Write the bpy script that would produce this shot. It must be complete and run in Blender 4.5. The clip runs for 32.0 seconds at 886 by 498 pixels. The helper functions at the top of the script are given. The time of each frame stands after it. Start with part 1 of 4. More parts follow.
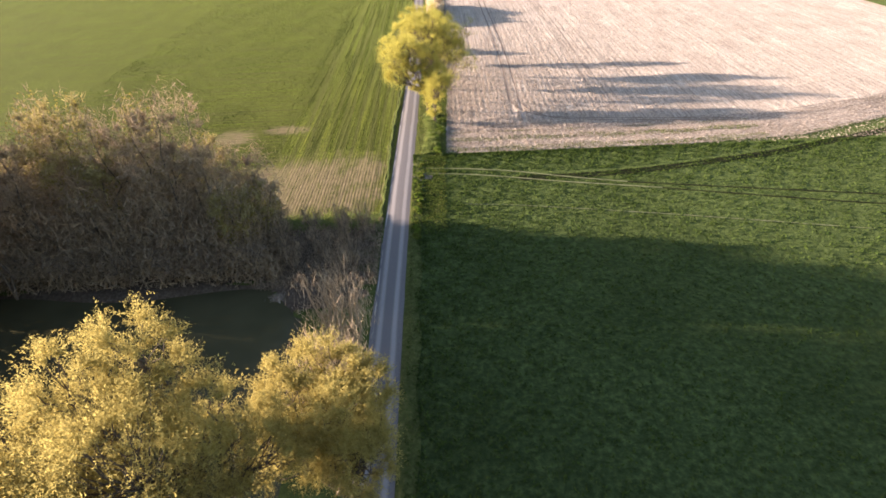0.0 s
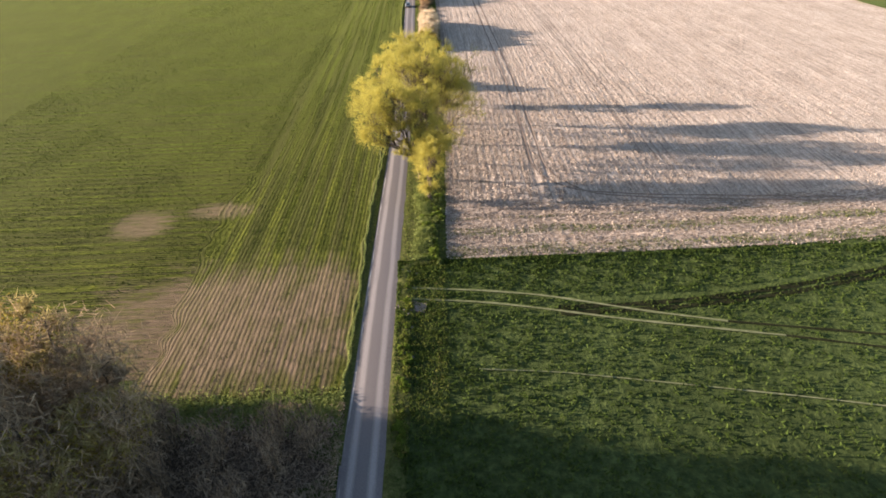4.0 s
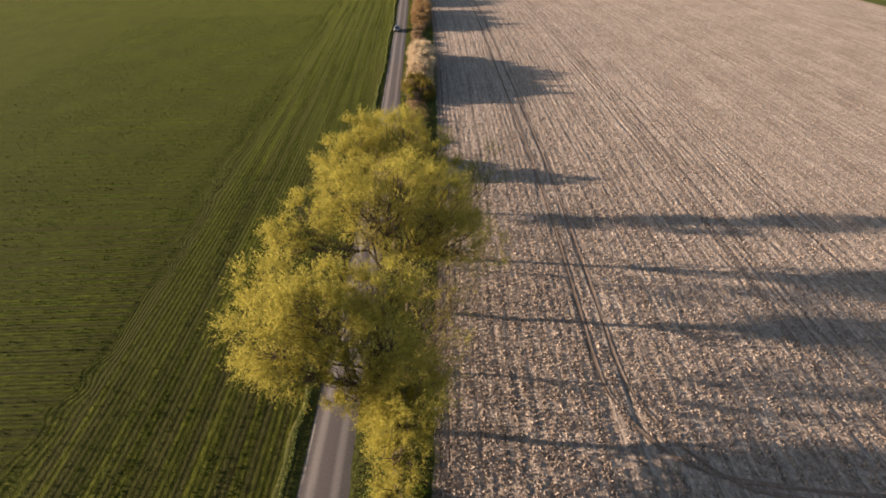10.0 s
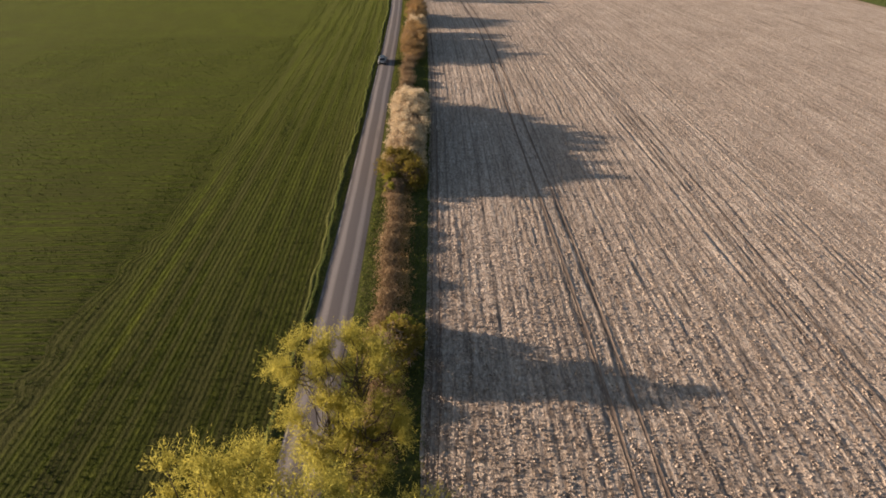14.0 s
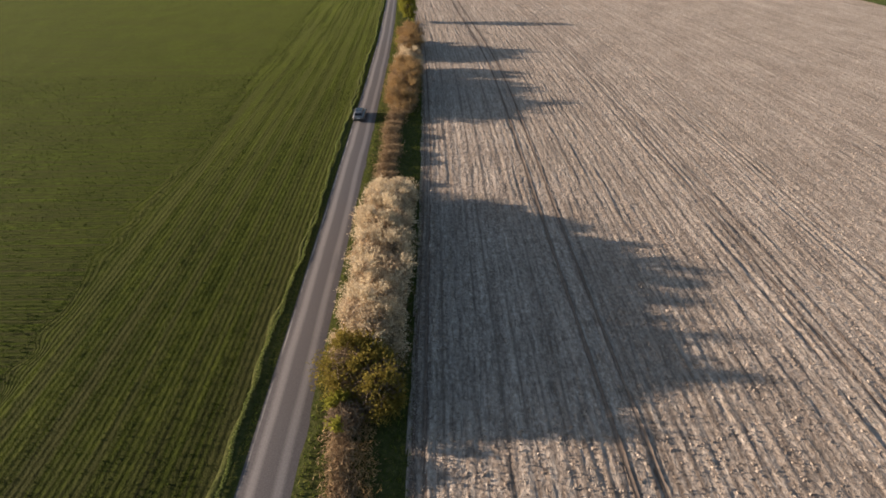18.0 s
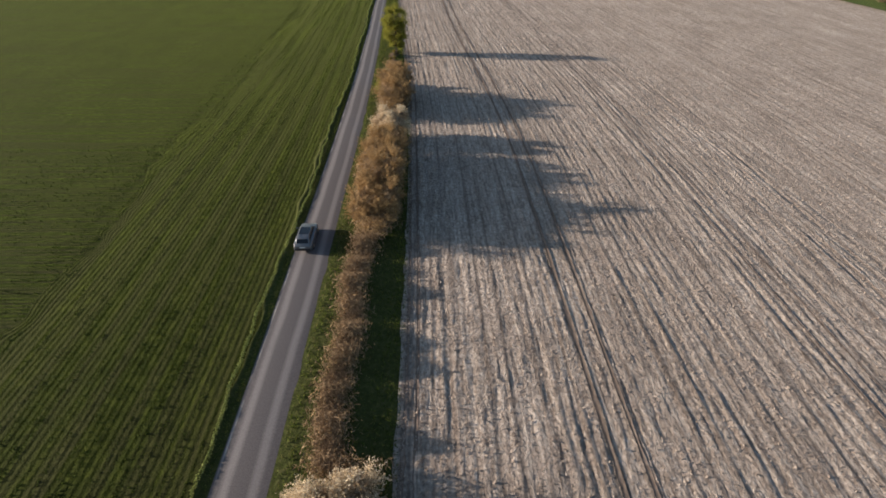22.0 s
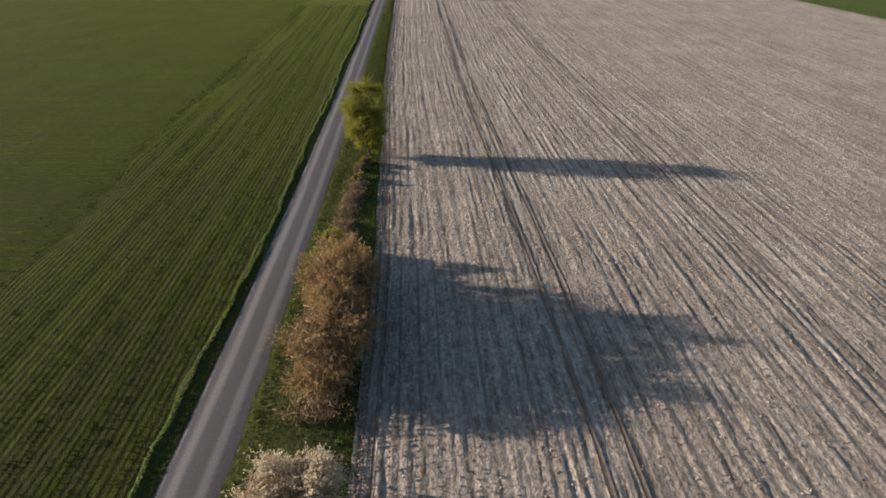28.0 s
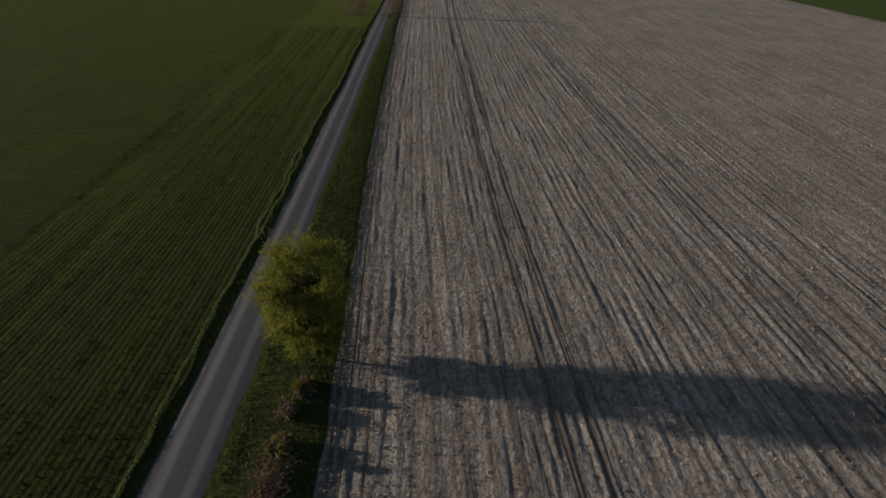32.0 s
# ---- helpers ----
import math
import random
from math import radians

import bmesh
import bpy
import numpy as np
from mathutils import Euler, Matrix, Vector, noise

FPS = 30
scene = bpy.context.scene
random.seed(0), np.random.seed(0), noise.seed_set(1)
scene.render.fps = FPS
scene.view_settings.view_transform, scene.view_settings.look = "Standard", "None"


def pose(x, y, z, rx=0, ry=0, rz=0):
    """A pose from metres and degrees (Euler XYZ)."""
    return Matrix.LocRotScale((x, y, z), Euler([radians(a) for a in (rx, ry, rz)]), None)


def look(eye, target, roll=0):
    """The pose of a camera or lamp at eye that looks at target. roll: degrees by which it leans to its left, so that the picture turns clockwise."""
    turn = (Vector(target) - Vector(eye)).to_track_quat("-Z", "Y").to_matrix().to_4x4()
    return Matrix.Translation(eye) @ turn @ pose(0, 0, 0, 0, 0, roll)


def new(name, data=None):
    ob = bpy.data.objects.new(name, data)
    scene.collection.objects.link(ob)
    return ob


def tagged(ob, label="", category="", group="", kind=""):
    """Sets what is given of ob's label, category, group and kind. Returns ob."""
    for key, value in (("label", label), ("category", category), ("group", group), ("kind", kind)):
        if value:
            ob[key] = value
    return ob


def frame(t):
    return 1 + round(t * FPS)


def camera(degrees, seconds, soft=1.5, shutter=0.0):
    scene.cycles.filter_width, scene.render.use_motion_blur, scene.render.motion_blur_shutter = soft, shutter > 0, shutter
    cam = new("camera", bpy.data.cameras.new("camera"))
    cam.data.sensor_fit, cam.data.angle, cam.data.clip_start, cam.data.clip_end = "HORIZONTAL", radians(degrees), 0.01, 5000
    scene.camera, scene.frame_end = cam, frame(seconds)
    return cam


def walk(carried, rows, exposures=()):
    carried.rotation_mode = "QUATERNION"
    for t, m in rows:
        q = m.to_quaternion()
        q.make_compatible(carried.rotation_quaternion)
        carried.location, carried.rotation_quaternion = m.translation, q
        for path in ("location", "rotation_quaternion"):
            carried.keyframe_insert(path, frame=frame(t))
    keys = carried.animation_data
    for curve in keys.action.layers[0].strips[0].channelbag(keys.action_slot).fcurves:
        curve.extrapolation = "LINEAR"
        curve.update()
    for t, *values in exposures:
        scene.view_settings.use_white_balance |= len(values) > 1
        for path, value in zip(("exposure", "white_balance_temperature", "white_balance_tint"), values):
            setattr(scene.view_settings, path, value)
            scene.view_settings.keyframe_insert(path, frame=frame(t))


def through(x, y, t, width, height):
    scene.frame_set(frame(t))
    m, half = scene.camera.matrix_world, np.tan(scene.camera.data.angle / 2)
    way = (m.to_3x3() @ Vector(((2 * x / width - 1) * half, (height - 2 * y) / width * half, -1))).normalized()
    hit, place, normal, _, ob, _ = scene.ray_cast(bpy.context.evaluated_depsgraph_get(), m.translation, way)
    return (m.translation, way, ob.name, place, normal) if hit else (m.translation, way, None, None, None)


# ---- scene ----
cam = camera(80.0, 32.0, 1.7)
# seconds, eye x y z in metres, yaw, pitch, roll in degrees
PATH = [
    (0.0, 0.00, 0.00, 41.73, -1.85, -35.74, 1.57),
    (0.5, 0.04, 4.61, 41.29, -1.92, -35.69, 1.50),
    (1.0, -0.06, 9.27, 40.87, -1.94, -35.63, 1.43),
    (1.5, -0.16, 13.59, 40.46, -1.96, -35.57, 1.37),
    (2.0, -0.10, 18.13, 40.08, -2.07, -35.51, 1.30),
    (2.5, -0.02, 22.91, 39.71, -2.21, -35.45, 1.23),
    (3.0, 0.01, 26.96, 39.33, -2.35, -35.39, 1.16),
    (3.5, 0.09, 31.13, 38.93, -2.44, -35.34, 1.08),
    (4.0, 0.22, 35.11, 38.52, -2.49, -35.29, 0.99),
    (4.5, 0.40, 38.94, 38.11, -2.51, -35.23, 0.90),
    (5.0, 0.60, 42.66, 37.72, -2.51, -35.17, 0.82),
    (5.5, 0.83, 46.29, 37.37, -2.49, -35.11, 0.77),
    (6.0, 1.06, 49.89, 37.06, -2.48, -35.06, 0.74),
    (6.5, 1.31, 53.49, 36.79, -2.46, -35.02, 0.74),
    (7.0, 1.56, 57.07, 36.53, -2.44, -35.00, 0.75),
    (7.5, 1.83, 60.66, 36.28, -2.40, -34.98, 0.78),
    (8.0, 2.08, 64.46, 36.06, -2.34, -34.96, 0.81),
    (8.5, 2.37, 68.55, 35.82, -2.28, -34.93, 0.80),
    (9.0, 2.64, 72.89, 35.51, -2.24, -34.91, 0.76),
    (9.5, 2.89, 77.50, 35.19, -2.22, -34.88, 0.68),
    (10.0, 3.14, 82.33, 34.87, -2.19, -34.88, 0.60),
    (10.5, 3.39, 87.32, 34.54, -2.16, -34.89, 0.50),
    (11.0, 3.68, 92.11, 34.24, -2.13, -34.92, 0.41),
    (11.5, 3.94, 97.00, 33.99, -2.10, -34.95, 0.31),
    (12.0, 4.21, 103.85, 33.78, -2.07, -34.97, 0.21),
    (12.5, 4.42, 110.01, 33.59, -2.03, -34.97, 0.12),
    (13.0, 4.65, 113.90, 33.39, -2.01, -34.95, 0.06),
    (13.5, 4.89, 117.72, 33.18, -1.97, -34.92, 0.04),
    (14.0, 5.19, 121.66, 32.94, -1.91, -34.86, 0.05),
    (14.5, 5.41, 125.34, 32.69, -1.80, -34.77, 0.08),
    (15.0, 5.75, 129.65, 32.37, -1.68, -34.69, 0.12),
    (15.5, 6.13, 134.36, 32.00, -1.57, -34.60, 0.17),
    (16.0, 6.50, 139.26, 31.63, -1.48, -34.52, 0.21),
    (16.5, 6.78, 144.15, 31.28, -1.42, -34.45, 0.24),
    (17.0, 6.98, 148.82, 30.99, -1.43, -34.38, 0.26),
    (17.5, 7.06, 153.53, 30.78, -1.49, -34.33, 0.26),
    (18.0, 7.14, 158.28, 30.65, -1.58, -34.30, 0.22),
    (18.5, 7.23, 163.00, 30.54, -1.65, -34.28, 0.15),
    (19.0, 7.29, 167.10, 30.45, -1.71, -34.29, 0.06),
    (19.5, 7.38, 171.82, 30.35, -1.76, -34.30, -0.04),
    (20.0, 7.47, 176.58, 30.25, -1.80, -34.31, -0.13),
    (20.5, 7.57, 181.65, 30.13, -1.81, -34.34, -0.23),
    (21.0, 7.70, 186.69, 30.01, -1.80, -34.37, -0.33),
    (21.5, 7.82, 191.56, 29.90, -1.81, -34.39, -0.42),
    (22.0, 7.92, 196.35, 29.77, -1.85, -34.40, -0.49),
    (22.5, 8.00, 201.07, 29.64, -1.89, -34.40, -0.53),
    (23.0, 8.09, 206.10, 29.51, -1.89, -34.37, -0.54),
    (23.5, 8.27, 211.13, 29.32, -1.87, -34.32, -0.52),
    (24.0, 8.52, 216.07, 29.07, -1.83, -34.26, -0.48),
    (24.5, 8.74, 221.08, 28.79, -1.78, -34.17, -0.44),
    (25.0, 8.97, 226.02, 28.48, -1.70, -34.06, -0.42),
    (25.5, 9.20, 230.86, 28.16, -1.58, -33.92, -0.42),
    (26.0, 9.44, 235.31, 27.85, -1.43, -33.75, -0.43),
    (26.5, 9.65, 239.55, 27.57, -1.26, -33.57, -0.45),
    (27.0, 9.84, 243.76, 27.31, -1.10, -33.39, -0.47),
    (27.5, 9.97, 248.13, 27.09, -0.98, -33.22, -0.47),
    (28.0, 10.10, 252.82, 26.91, -0.91, -33.08, -0.47),
    (28.5, 10.19, 257.52, 26.78, -0.88, -32.97, -0.45),
    (29.0, 10.31, 262.19, 26.68, -0.87, -32.89, -0.46),
    (29.5, 10.40, 267.03, 26.62, -0.85, -32.83, -0.48),
    (30.0, 10.50, 271.24, 26.58, -0.83, -32.79, -0.51),
    (30.5, 10.52, 275.68, 26.52, -0.78, -32.76, -0.55),
    (31.0, 10.50, 280.31, 26.40, -0.52, -32.75, -0.58),
    (31.5, 10.42, 284.95, 26.24, 0.07, -32.75, -0.59),
    (32.0, 10.53, 289.54, 26.08, 0.46, -32.75, -0.61),
]
# the film's own exposure and white balance drift slowly, and it fades out at the end
EXPOSURES = [(0.0, 2.70, 6350, 17), (3.0, 2.52, 6350, 16), (6.0, 1.84, 6600, 15), (9.0, 1.47, 6950, 18), (13.0, 1.27, 6950, 17), (19.0, 1.24, 6300, 12), (24.0, 1.04, 5800, 9), (28.0, 0.99, 5800, 8), (31.7, 0.70, 5650, 6), (31.8, 0.45, 5650, 6), (31.9, 0.05, 5650, 6), (32.0, -0.45, 5650, 6)]
walk(cam, [(t, pose(x, y, z, 90 + pitch, roll, yaw)) for t, x, y, z, yaw, pitch, roll in PATH], EXPOSURES)

# ---- daylight: a low evening sun over the fields ----
SUN_UP, SUN_AZ = 11.5, -82.4
to_sun = Vector((math.sin(radians(SUN_AZ)) * math.cos(radians(SUN_UP)), math.cos(radians(SUN_AZ)) * math.cos(radians(SUN_UP)), math.sin(radians(SUN_UP))))
world = bpy.data.worlds.new("sky")
scene.world = world
world.use_nodes = True
sky = world.node_tree.nodes.new("ShaderNodeTexSky")
sky.sky_type, sky.sun_disc = "NISHITA", False
sky.sun_elevation, sky.sun_rotation = radians(SUN_UP), radians(SUN_AZ)
sky.air_density, sky.dust_density = 1.0, 1.0
world.node_tree.links.new(sky.outputs[0], world.node_tree.nodes["Background"].inputs[0])
world.node_tree.nodes["Background"].inputs[1].default_value = 0.075
lamp = bpy.data.lights.new("sun", "SUN")
lamp.energy, lamp.angle, lamp.color = 5.0, radians(0.6), (1.0, 0.83, 0.66)
new("sun", lamp).matrix_world = look(to_sun * 900, (0, 0, 0))


# ---- materials ----
class Nodes:
    """Short hand for one material's node tree."""

    def __init__(self, name, rough=0.9, spec=0.02):
        self.m = bpy.data.materials.new(name)
        self.m.use_nodes = True
        self.t = self.m.node_tree
        self.b = self.t.nodes["Principled BSDF"]
        self.b.inputs["Roughness"].default_value = rough
        self.b.inputs["Specular IOR Level"].default_value = spec
        self.pos = self.t.nodes.new("ShaderNodeNewGeometry").outputs["Position"]

    def put(self, socket, value):
        if hasattr(value, "is_output"):
            self.t.links.new(value, socket)
        else:
            socket.default_value = value
        return self

    def noise(self, size, stretch=(1, 1, 1), detail=3.0, rough=0.55, vec=None):
        """Noise with features of about size metres, longer along an axis by stretch."""
        mp = self.t.nodes.new("ShaderNodeMapping")
        mp.inputs["Scale"].default_value = [1 / (size * s) for s in stretch]
        self.put(mp.inputs["Vector"], vec or self.pos)
        n = self.t.nodes.new("ShaderNodeTexNoise")
        n.inputs["Scale"].default_value, n.inputs["Detail"].default_value, n.inputs["Roughness"].default_value = 1.0, detail, rough
        self.put(n.inputs["Vector"], mp.outputs[0])
        return n.outputs["Fac"]

    def ramp(self, fac, *stops):
        r = self.t.nodes.new("ShaderNodeValToRGB")
        e = r.color_ramp.elements
        while len(e) < len(stops):
            e.new(0.5)
        for k, (p, c) in zip(e, stops):
            k.position, k.color = p, (*c, 1) if len(c) == 3 else c
        self.put(r.inputs[0], fac)
        return r.outputs[0]

    def grey(self, fac, lo, hi):
        return self.ramp(fac, (lo, (0, 0, 0)), (hi, (1, 1, 1)))

    def mix(self, fac, a, b, how="MIX"):
        m = self.t.nodes.new("ShaderNodeMix")
        m.data_type, m.blend_type = "RGBA", how
        self.put(m.inputs[0], fac)
        for s, v in ((m.inputs[6], a), (m.inputs[7], b)):
            self.put(s, v if hasattr(v, "is_output") else (*v, 1))
        return m.outputs[2]

    def math(self, how, a, b=0.0):
        m = self.t.nodes.new("ShaderNodeMath")
        m.operation = how
        self.put(m.inputs[0], a), self.put(m.inputs[1], b)
        return m.outputs[0]

    def axis(self, k, vec=None):
        s = self.t.nodes.new("ShaderNodeSeparateXYZ")
        self.put(s.inputs[0], vec or self.pos)
        return s.outputs[k]

    def uv(self):
        return self.t.nodes.new("ShaderNodeTexCoord").outputs["UV"]

    def island(self):
        return self.t.nodes.new("ShaderNodeNewGeometry").outputs["Random Per Island"]

    def fuzz(self, weight, tint):
        """The brightening of standing blades and stalks towards a low view."""
        self.b.inputs["Sheen Weight"].default_value, self.b.inputs["Sheen Roughness"].default_value = weight, 0.55
        self.b.inputs["Sheen Tint"].default_value = (*tint, 1)
        return self

    def end(self, color, height=None, depth=0.05, strength=1.0):
        self.put(self.b.inputs["Base Color"], color if hasattr(color, "is_output") else (*color, 1))
        if height is not None:
            bp = self.t.nodes.new("ShaderNodeBump")
            bp.inputs["Distance"].default_value, bp.inputs["Strength"].default_value = depth, strength
            self.put(bp.inputs["Height"], height)
            self.put(self.b.inputs["Normal"], bp.outputs[0])
        return self.m


BARE = ((-22.0, 77.0, 16.0, 9.5), (-39.0, 98.0, 3.8, 3.4), (-29.0, 101.0, 4.0, 2.0), (-12.5, 81.0, 4.5, 6.5))


def rows_material(name, along, pitch, soil, crop, early, patch_low, patch_high):
    """Young crop in drilled rows over bare soil; along: the axis that the rows follow (0 x, 1 y). early: its lighter,
    yellower colour towards the thin end by the pond, where some earth lies bare."""
    n = Nodes(name).fuzz(0.14 if along else 0.095, (0.58, 0.68, 0.14))
    across = 1 - along
    u = n.axis(0, n.uv()) if across == 0 else n.axis(1)
    run = (lambda k: (1, k, 1)) if along else (lambda k: (k, 1, 1))
    wob = n.noise(1.2, run(22 if along else 6), 2)
    phase = n.math("ADD", n.math("DIVIDE", u, pitch), n.math("MULTIPLY", wob, 0.5 if along else 1.1))
    wave = n.math("ABSOLUTE", n.math("SUBTRACT", n.math("FRACT", phase), 0.5))
    row = n.grey(wave, 0.08, 0.40)
    gaps = n.grey(n.noise(0.5, run(3), 4), 0.34, 0.60)
    if along:
        gaps = n.math("MULTIPLY", gaps, n.math("ADD", 0.25, n.math("MULTIPLY", 0.75, n.grey(n.noise(0.9, run(30), 3, 0.6), 0.40, 0.62))))
    streak = n.grey(n.noise(1.3 if along else 0.6, run(45 if along else 50), 3), 0.42 if along else 0.38, 0.58 if along else 0.62)
    broad = n.grey(n.noise(4.5 if along else 2.6, run(25), 2), 0.36, 0.62)
    patch = n.grey(n.noise(26, (1, 1.6, 1), 4, 0.6), patch_low, patch_high)
    ragged = n.math("SUBTRACT", n.noise(5, (1, 1, 1), 6, 0.7), 0.5)
    torn = n.math("SUBTRACT", n.noise(0.7, run(7), 4, 0.6), 0.5)
    bare = None
    for cx, cy, rx, ry in BARE:
        dx = n.math("DIVIDE", n.math("SUBTRACT", n.axis(0), cx), rx)
        dy = n.math("DIVIDE", n.math("SUBTRACT", n.axis(1), cy), ry)
        d = n.math("ADD", n.math("MULTIPLY", dx, dx), n.math("MULTIPLY", dy, dy))
        bare = d if bare is None else n.math("MINIMUM", bare, d)
    grown = n.grey(n.math("MULTIPLY", n.math("ADD", bare, n.math("ADD", n.math("MULTIPLY", ragged, 3.4), n.math("MULTIPLY", torn, 4.0))), 0.4), 0.10, 0.75)
    cover = n.math("MULTIPLY", n.math("MULTIPLY", row, gaps), n.math("ADD", n.math("MULTIPLY", patch, 0.7), 0.3))
    cover = n.math("MULTIPLY", cover, n.math("ADD", n.math("MULTIPLY", streak, 0.75), 0.25))
    cover = n.math("ADD", cover, n.math("MULTIPLY", patch, n.math("ADD", n.math("MULTIPLY", broad, 0.30 if along else 0.16), n.math("MULTIPLY", streak, 0.22))))
    cover = n.math("MULTIPLY", n.math("ADD", n.math("MULTIPLY", cover, 0.75), n.math("ADD", n.math("MULTIPLY", streak, 0.48 if along else 0.46), 0.08 if along else 0.12)), grown)
    thin = n.math("MULTIPLY", n.grey(wave, 0.26, 0.44), n.grey(n.noise(1.4, run(6), 4, 0.65), 0.40, 0.58))
    cover = n.math("ADD", cover, n.math("MULTIPLY", n.math("SUBTRACT", 1.0, grown), n.math("MULTIPLY", thin, 0.32)))
    if not along:
        drill = n.math("ABSOLUTE", n.math("SUBTRACT", n.math("FRACT", n.math("ADD", n.math("DIVIDE", u, 1.5), n.math("MULTIPLY", wob, 0.35))), 0.5))
        seam = n.math("MULTIPLY", n.grey(drill, 0.30, 0.46), n.grey(n.noise(2.2, run(14), 3), 0.34, 0.56))
        cover = n.math("MULTIPLY", cover, n.math("SUBTRACT", 1.0, n.math("MULTIPLY", seam, 0.85)))
    s = n.ramp(n.noise(0.35, (1, 1, 1), 5), (0.3, [c * 0.65 for c in soil]), (0.7, [c * 1.25 for c in soil]))
    earth = n.ramp(n.noise(0.5, run(4), 5, 0.65), (0.3, (0.062, 0.040, 0.031)), (0.7, (0.138, 0.093, 0.073)))
    s = n.mix(grown, earth, s)
    far = n.t.nodes.new("ShaderNodeMapRange")
    far.inputs["From Min"].default_value, far.inputs["From Max"].default_value = 72.0, 150.0
    n.put(far.inputs["Value"], n.math("ADD", n.axis(1), n.math("MULTIPLY", ragged, 40.0)))
    g = n.mix(far.outputs[0], early, crop)
    g = n.mix(n.grey(n.noise(6, (1, 2, 1), 4), 0.3, 0.7), n.mix(0.3, g, (0, 0, 0)), n.mix(0.25, g, (crop[0] * 3.4, crop[1] * 2.4, crop[2])))
    tuft = n.noise(0.42, run(2.2), 4, 0.6)
    g = n.mix(1.0, g, n.ramp(tuft, (0.32, (0.42, 0.46, 0.5)), (0.52, (0.95, 0.95, 0.9)), (0.70, (1.9, 1.75, 1.5))), "MULTIPLY")
    if along:
        g = n.mix(1.0, g, n.ramp(n.noise(1.7, run(45), 3, 0.6), (0.34, (0.55, 0.58, 0.6)), (0.5, (0.95, 0.95, 0.95)), (0.66, (1.55, 1.45, 1.3))), "MULTIPLY")
    g = n.mix(n.math("MULTIPLY", streak, 0.25 if along else 0.5), g, n.mix(1.0, g, (1.6, 1.5, 1.4), "MULTIPLY"))
    return n.end(n.mix(cover, s, g), n.math("ADD", n.math("MULTIPLY", row, 0.4), n.math("ADD", tuft, n.noise(0.12, (1, 1, 1), 4))), 0.10, 0.8)


def earth_material(name, dark, mid, light, size, stretch=(1, 1, 1), depth=0.05, stripes=None, fuzz=None):
    """Soil, straw, gravel or turf: three tones mixed at two scales, with relief; fuzz: weight and tint of standing growth."""
    n = Nodes(name)
    if fuzz:
        n.fuzz(*fuzz)
    fine = n.noise(size, stretch, 6, 0.65)
    c = n.ramp(fine, (0.28, dark), (0.5, mid), (0.74, light))
    broad = n.noise(size * 28, stretch, 4)
    c = n.mix(n.grey(broad, 0.35, 0.7), c, n.mix(0.55, c, dark))
    if stripes:
        s = n.grey(n.noise(stripes, (1, 26, 1), 4, 0.65, n.uv()), 0.38, 0.62)
        c = n.mix(n.math("MULTIPLY", s, 0.7), c, n.mix(0.5, c, light))
        s2 = n.grey(n.noise(stripes * 0.5, (1, 9, 1), 4, 0.65, n.uv()), 0.50, 0.66)
        c = n.mix(n.math("MULTIPLY", s2, 0.7), c, dark)
        lane = n.grey(n.noise(2.0, (1, 70, 1), 2, 0.5, n.uv()), 0.40, 0.60)
        c = n.mix(n.math("MULTIPLY", lane, 0.24), c, n.mix(0.75, c, dark))
        wander = n.math("MULTIPLY", n.noise(5.0, (1, 14, 1), 2, 0.5, n.uv()), 0.5)
        seam = n.math("ABSOLUTE", n.math("SUBTRACT", n.math("FRACT", n.math("ADD", n.math("DIVIDE", n.axis(0, n.uv()), 1.45), wander)), 0.5))
        seam = n.math("MULTIPLY", n.grey(seam, 0.36, 0.48), n.grey(n.noise(1.2, (1, 30, 1), 2, 0.5, n.uv()), 0.40, 0.56))
        c = n.mix(n.math("MULTIPLY", seam, 0.6), c, dark)
        clod = n.grey(n.noise(0.65, (1, 1.5, 1), 4, 0.6), 0.50, 0.64)
        c = n.mix(n.math("MULTIPLY", clod, 0.4), c, dark)
    return n.end(c, fine, depth)


def leaf_material(name, colors, through=0.4, rough=0.75):
    """Leaves, blossom or twigs: each small piece takes its own tone and lets some light through."""
    n = Nodes(name, rough)
    k = len(colors) - 1
    c = n.ramp(n.island(), *[(i / k, col) for i, col in enumerate(colors)])
    c = n.mix(n.math("MULTIPLY", n.grey(n.noise(1.6, (1, 1, 1), 2), 0.3, 0.7), 0.35), c, n.mix(0.5, c, colors[0]))
    n.put(n.b.inputs["Base Color"], c)
    if through:
        tr = n.t.nodes.new("ShaderNodeBsdfTranslucent")
        mx = n.t.nodes.new("ShaderNodeMixShader")
        mx.inputs[0].default_value = through
        n.put(tr.inputs[0], c)
        n.t.links.new(n.b.outputs[0], mx.inputs[1])
        n.t.links.new(tr.outputs[0], mx.inputs[2])
        n.t.links.new(mx.outputs[0], n.t.nodes["Material Output"].inputs[0])
    return n.m


def plain_material(name, color, rough=0.5, metal=0.0, vary=0.12, size=0.4):
    n = Nodes(name, rough, 0.5)
    n.b.inputs["Metallic"].default_value = metal
    c = n.ramp(n.noise(size, (1, 1, 1), 4), (0.3, [v * (1 - vary) for v in color]), (0.7, [v * (1 + vary) for v in color]))
    return n.end(c)


